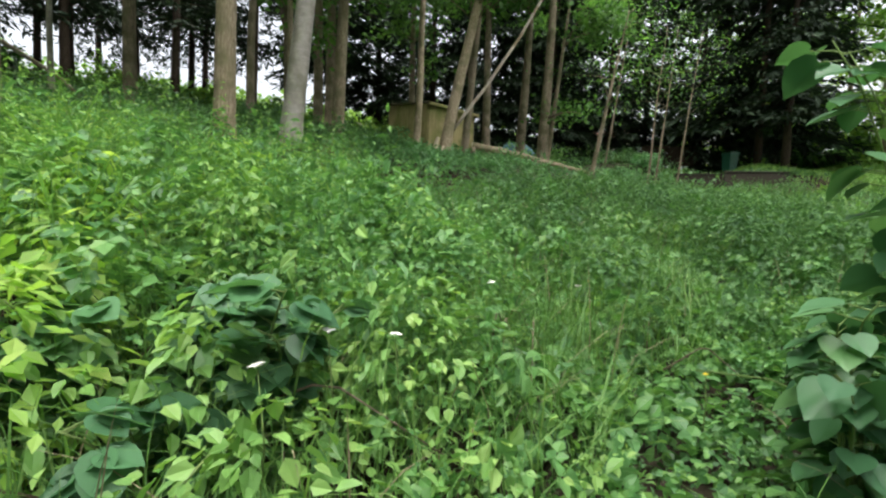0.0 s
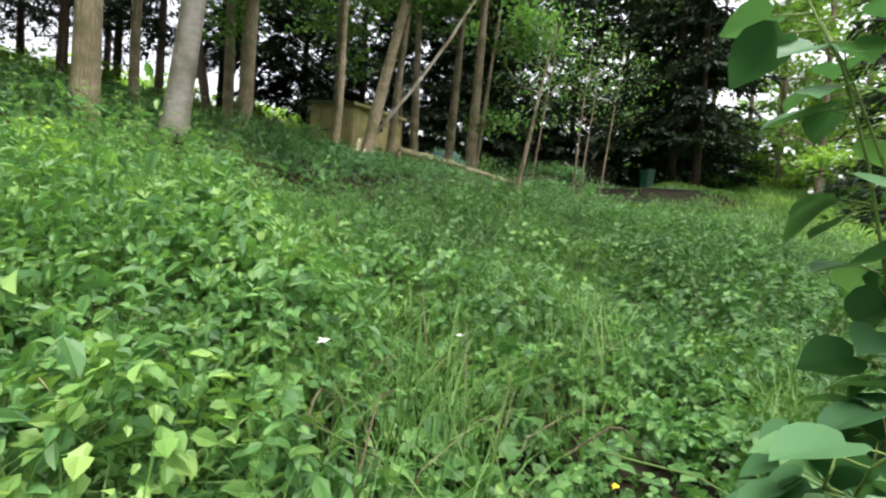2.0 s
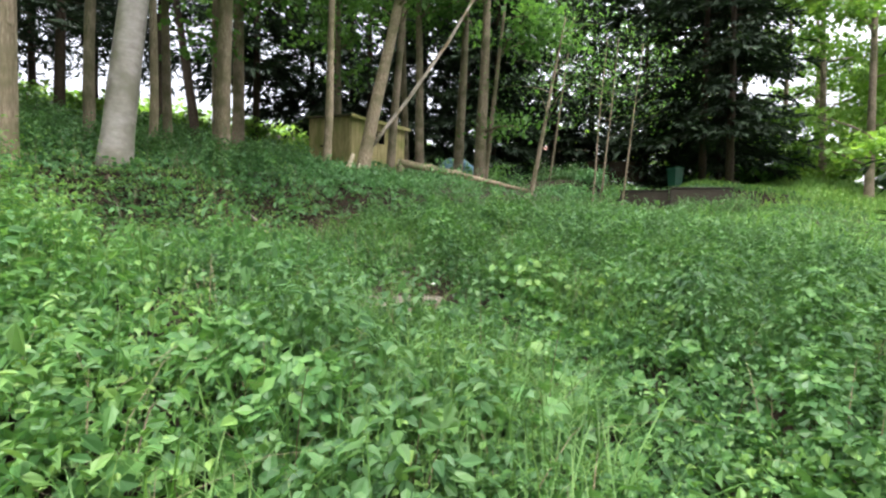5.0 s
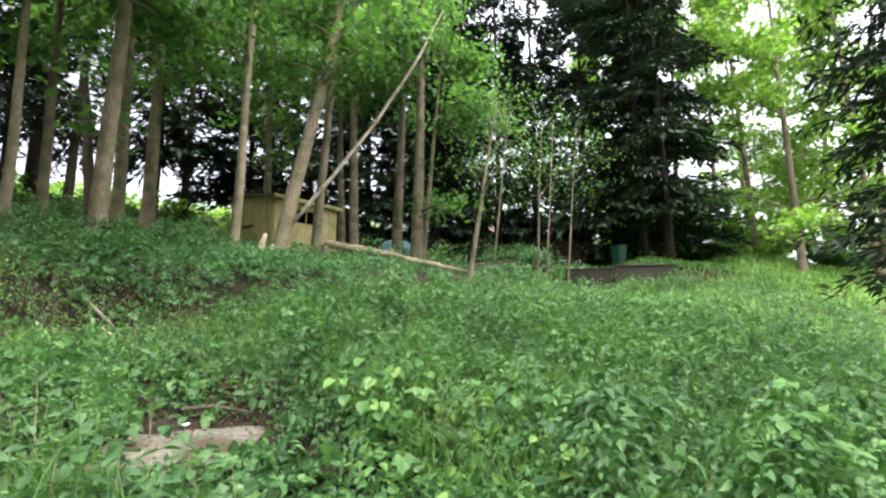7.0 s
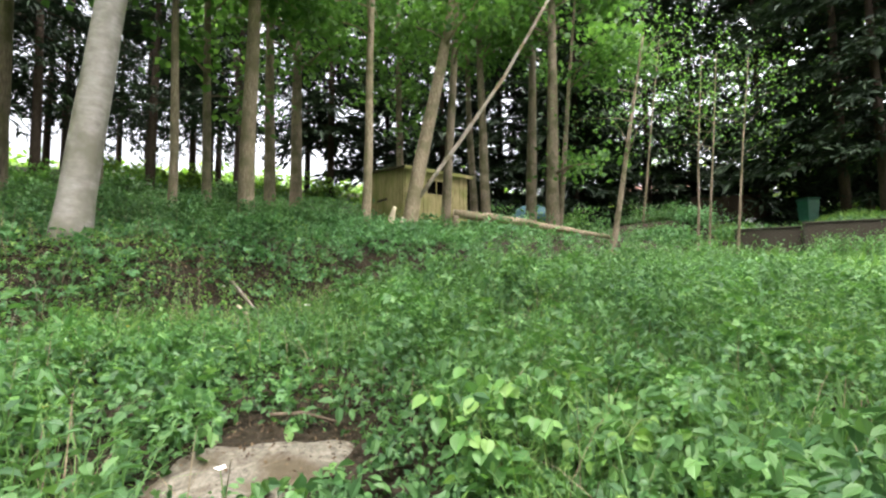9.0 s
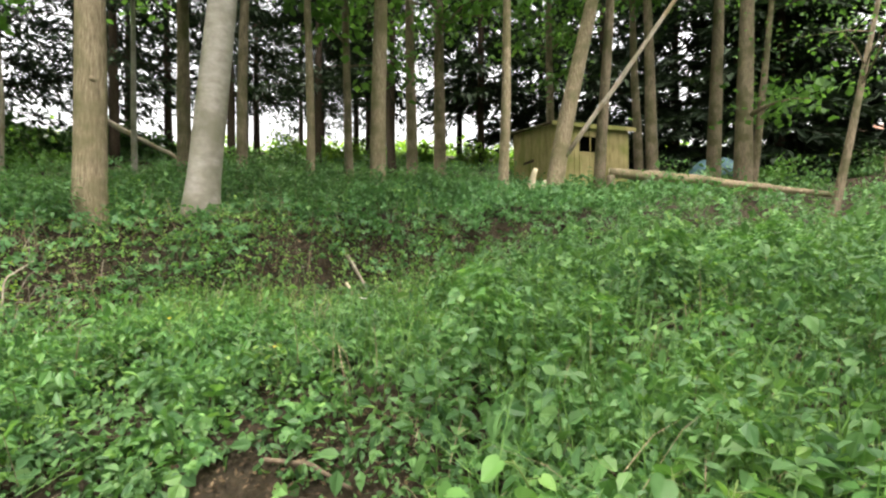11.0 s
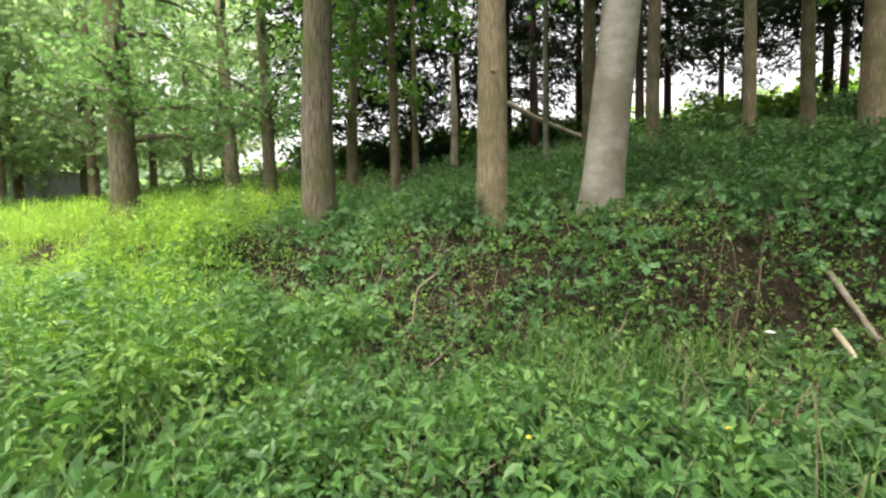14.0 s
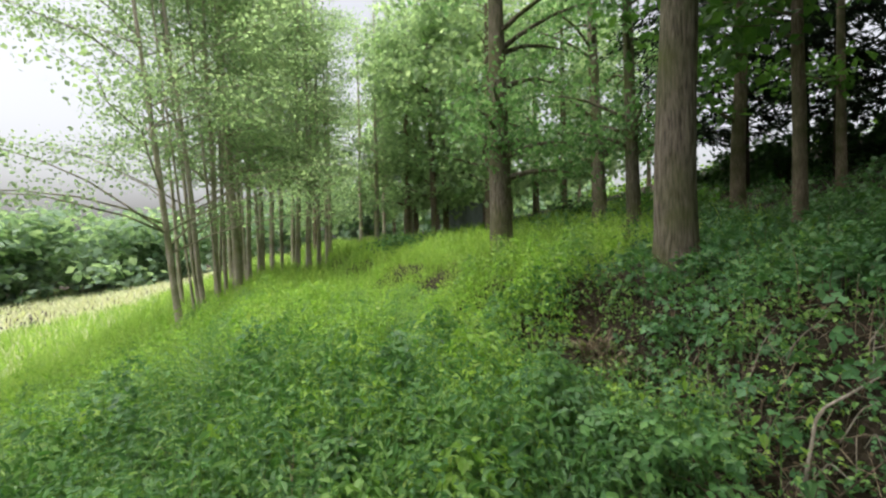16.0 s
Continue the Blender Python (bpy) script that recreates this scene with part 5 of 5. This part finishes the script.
def big_leaf_plant(x, y, h, seed, stems, label, size=0.10, mat=None, spread=0.35, lobes=1, per=9):
    """A tall plant: leaning stems with stalked leaves along them."""
    rng = np.random.default_rng(seed)
    root = empty("leafy_plant", x, y, gz(x, y), 0, label, "plant")
    for k in range(stems):
        a = rng.uniform(0, 6.283)
        ln = h * rng.uniform(0.7, 1.05)
        u = np.linspace(0, 1, 8)
        out = spread * rng.uniform(0.3, 1) * u ** 1.6
        sway = 0.06 * ln * np.sin(u * rng.uniform(2.5, 5.0) + rng.uniform(0, 6.283)) * u
        sp = np.stack([out * math.cos(a) - sway * math.sin(a), out * math.sin(a) + sway * math.cos(a), ln * u * (1 - 0.22 * u * u)], 1)
        put("stem", tube_mesh("stem", [tube(sp, 0.008 * np.linspace(1, 0.35, 8), 6)], GREENSTEM), root)
        t = rng.uniform(0.2, 1.0, per)
        c = np.stack([np.interp(t, u, sp[:, q]) for q in range(3)], 1)
        az = rng.uniform(0, 6.283, per)
        stalk = size * 0.7
        c2 = c + np.stack([np.cos(az) * stalk, np.sin(az) * stalk, 0 * az + 0.02], 1)
        if lobes == 1:
            for i in range(per):
                v, f = leaves(c2[i:i + 1], az[i:i + 1], rng.normal(-0.55, 0.3, 1), rng.normal(0, 0.3, 1), size * rng.uniform(0.7, 1.3, 1), 1.0, HEART, HEART_F)
                put("leaf", mesh_from("leaf", v, f, mat or LEAF_HEART, True), root)
        else:
            for i in range(per):
                fan = np.linspace(-1.35, 1.35, lobes) + rng.normal(0, 0.1, lobes)
                v, f = leaves(np.repeat(c2[i:i + 1], lobes, 0), az[i] + fan, rng.normal(-0.4, 0.25) + rng.normal(0, 0.15, lobes), rng.normal(0, 0.3, lobes), size * (1.2 - 0.3 * np.abs(fan)) * rng.uniform(0.9, 1.1), 0.95, HEART * np.array([1, 1, 0.5]), HEART_F)
                put("leaf", mesh_from("leaf", v, f, mat or LEAF_HEART, True), root)
        st = [tube(np.stack([c[i], c2[i]]), [0.003, 0.002], 4, 0, 0, False) for i in range(per)]
        tagged(put("leaf_stalk", tube_mesh("leaf_stalk", st, GREENSTEM), root), kind="stuff")
    return root


big_leaf_plant(-0.62, 1.72, 0.95, 601, 4, "tall bramble with large dark five-fingered leaves", 0.115, LEAF_HEART, 0.34, 5, 9)
big_leaf_plant(-0.95, 1.8, 0.8, 605, 3, "tall bramble with large dark five-fingered leaves", 0.11, LEAF_HEART, 0.38, 5, 9)
big_leaf_plant(-1.35, 1.6, 0.75, 606, 3, "tall bramble with large dark five-fingered leaves", 0.11, LEAF_HEART, 0.38, 5, 9)
big_leaf_plant(-0.75, 1.25, 0.6, 602, 3, "tall bramble with large dark five-fingered leaves", 0.11, LEAF_HEART, 0.34, 5, 8)
big_leaf_plant(1.58, 1.68, 1.35, 603, 8, "sapling shoots with large round heart-shaped leaves", 0.12, LEAF_HEART, 0.42, 1, 18)
big_leaf_plant(2.0, 1.80, 2.5, 604, 5, "tall sapling with large round heart-shaped leaves", 0.135, LEAF_HEART, 0.55, 1, 20)
for k, (x, y, h) in enumerate([(2.45, 6.75, 0.62), (2.7, 6.55, 0.55), (2.92, 6.68, 0.6), (3.12, 6.6, 0.62), (2.62, 6.95, 0.65), (3.3, 6.9, 0.7), (3.0, 7.05, 0.7), (3.5, 6.6, 0.65), (3.7, 7.0, 0.75), (3.4, 7.4, 0.75), (2.2, 5.2, 0.4)]):
    big_leaf_plant(x, y, h, 620 + k, 3, "young plant with broad heart-shaped leaves", 0.075, LEAF_YOUNG, 0.22, 1, 12)


def stick(points, r, mat, label, seed):
    return round_thing("stick", points, [r, r * 0.85, r * 0.5], mat, label, "stick", 8, 0.06, seed)


def on(x, y, up):
    return (x, y, gz(x, y) + up)


stick([(-1.95, 11.55, 2.42), (-1.5, 11.3, 2.1), (-0.99, 10.96, 1.77)], 0.035, DEADWOOD, "pale dead branch lying down the bank", 1)
stick([(-1.1, 10.65, 1.85), (-0.88, 10.5, 1.75), (-0.63, 10.36, 1.55)], 0.022, CUTWOOD, "broken pale stick on the bank", 2)
stick([(-3.1, 10.6, 2.0), (-2.6, 11.05, 2.3), (-2.2, 11.5, 2.45)], 0.028, DEADWOOD, "dead branch caught on the bank", 3)
stick([(-3.1, 7.75, 1.62), (-3.3, 7.85, 2.02), (-3.65, 8.25, 2.2)], 0.012, DEADWOOD, "twisted pale root sticking out of the bank", 4)
stick([on(1.2, 7.15, 0.07), on(1.42, 7.22, 0.09), on(1.66, 7.2, 0.07)], 0.014, TWIG, "short twig on the bare earth", 5)
rng0 = random.Random(77)
for k in range(170):
    s, n = (rng0.gauss(-1.8, 0.9), rng0.gauss(-1.2, 0.35)) if k % 2 else (rng0.uniform(-4.5, 4), rng0.uniform(-2.0, 0.1))
    x, y = FOOT[0] + UX * s - UY * n, FOOT[1] + UY * s + UX * n
    a, ln = rng0.uniform(0, 6.28), rng0.uniform(0.12, 0.42)
    stick([on(x, y, 0.05), on(x + ln * 0.5 * math.cos(a), y + ln * 0.5 * math.sin(a), rng0.uniform(0.1, 0.3)), on(x + ln * math.cos(a), y + ln * math.sin(a), rng0.uniform(0.03, 0.3))], rng0.uniform(0.002, 0.006), (DRY, TWIG, DEADWOOD)[k % 3], "thin dead stalk on the bank", 20 + k)
for k in range(26):
    x, y = rng0.uniform(-1.6, 2.4), rng0.uniform(0.9, 5)
    a, ln = rng0.uniform(0, 6.28), rng0.uniform(0.4, 0.9)
    stick([on(x, y, 0.2), on(x + ln * 0.5 * math.cos(a), y + ln * 0.5 * math.sin(a), rng0.uniform(0.35, 0.5)), on(x + ln * math.cos(a), y + ln * math.sin(a), 0.25)], 0.005, (TWIG, GREENSTEM)[k % 2], "arching bramble stem in the undergrowth", 80 + k)


def litter():
    """Dead leaves and crumbs on the bank and round the bare earth."""
    rng = np.random.default_rng(700)
    s, n = rng.uniform(-6, 5, 16000), rng.uniform(-2.6, 0.2, 16000)
    x, y = FOOT[0] + UX * s - UY * n, FOOT[1] + UY * s + UX * n
    x2, y2 = rng.normal(1.25, 0.5, 1500), rng.normal(7.2, 0.38, 1500)
    x, y = np.concatenate([x, x2]), np.concatenate([y, y2])
    k = len(x)
    v, f = leaves(np.stack([x, y, land(x, y) + rng.uniform(0.0, 0.07, k)], -1), rng.uniform(0, 6.283, k), rng.normal(0, 0.4, k), rng.normal(0, 0.5, k), np.where(np.arange(k) < 16000, rng.uniform(0.03, 0.08, k), rng.uniform(0.015, 0.04, k)), 0.7, RHOMB, RHOMB_F)
    tagged(new("leaf_litter", mesh_from("leaf_litter", v, f, LITTER)), "brown dead leaves on the raw bank", "leaf litter", kind="stuff")


litter()


def flower(x, y, up, mat, petals, size, seed, label):
    rng = np.random.default_rng(seed)
    z = gz(x, y)
    root = empty("flower", x, y, z, 0, label, "flower")
    put("stem", tube_mesh("stem", [tube([(0, 0, 0), (0.02, 0.01, up * 0.6), (0, 0, up)], [0.004, 0.003, 0.002], 5)], GREENSTEM), root)
    az = np.linspace(0, 6.283, petals, endpoint=False)
    v, f = leaves(np.tile([[0, 0, up]], (petals, 1)), az, rng.uniform(0.1, 0.6, petals), rng.normal(0, 0.1, petals), np.full(petals, size), 0.9, OVATE, OVATE_F)
    put("petals", mesh_from("petals", v, f, mat), root)


for k, (x, y, up) in enumerate([(-0.35, 1.5, 0.62), (-0.15, 1.7, 0.55), (-0.5, 1.3, 0.6), (0.9, 3.0, 0.45), (0.3, 2.6, 0.5), (1.0, 8.2, 0.5), (-0.3, 9.0, 0.6), (1.6, 6.0, 0.4), (-3.3, 11.6, 0.6), (-2.6, 12.3, 0.6)]):
    flower(x, y, up, PETAL, 5, 0.028, 800 + k, "small white bramble flower among green leaves")
for k, (x, y, up) in enumerate([(1.1, 3.4, 0.35), (0.4, 6.4, 0.35), (-0.2, 7.6, 0.4), (0.8, 7.6, 0.3), (1.3, 2.2, 0.4), (0.1, 8.3, 0.4)]):
    flower(x, y, up, YELLOW_PETAL, 5, 0.016, 830 + k, "small yellow buttercup among green leaves")
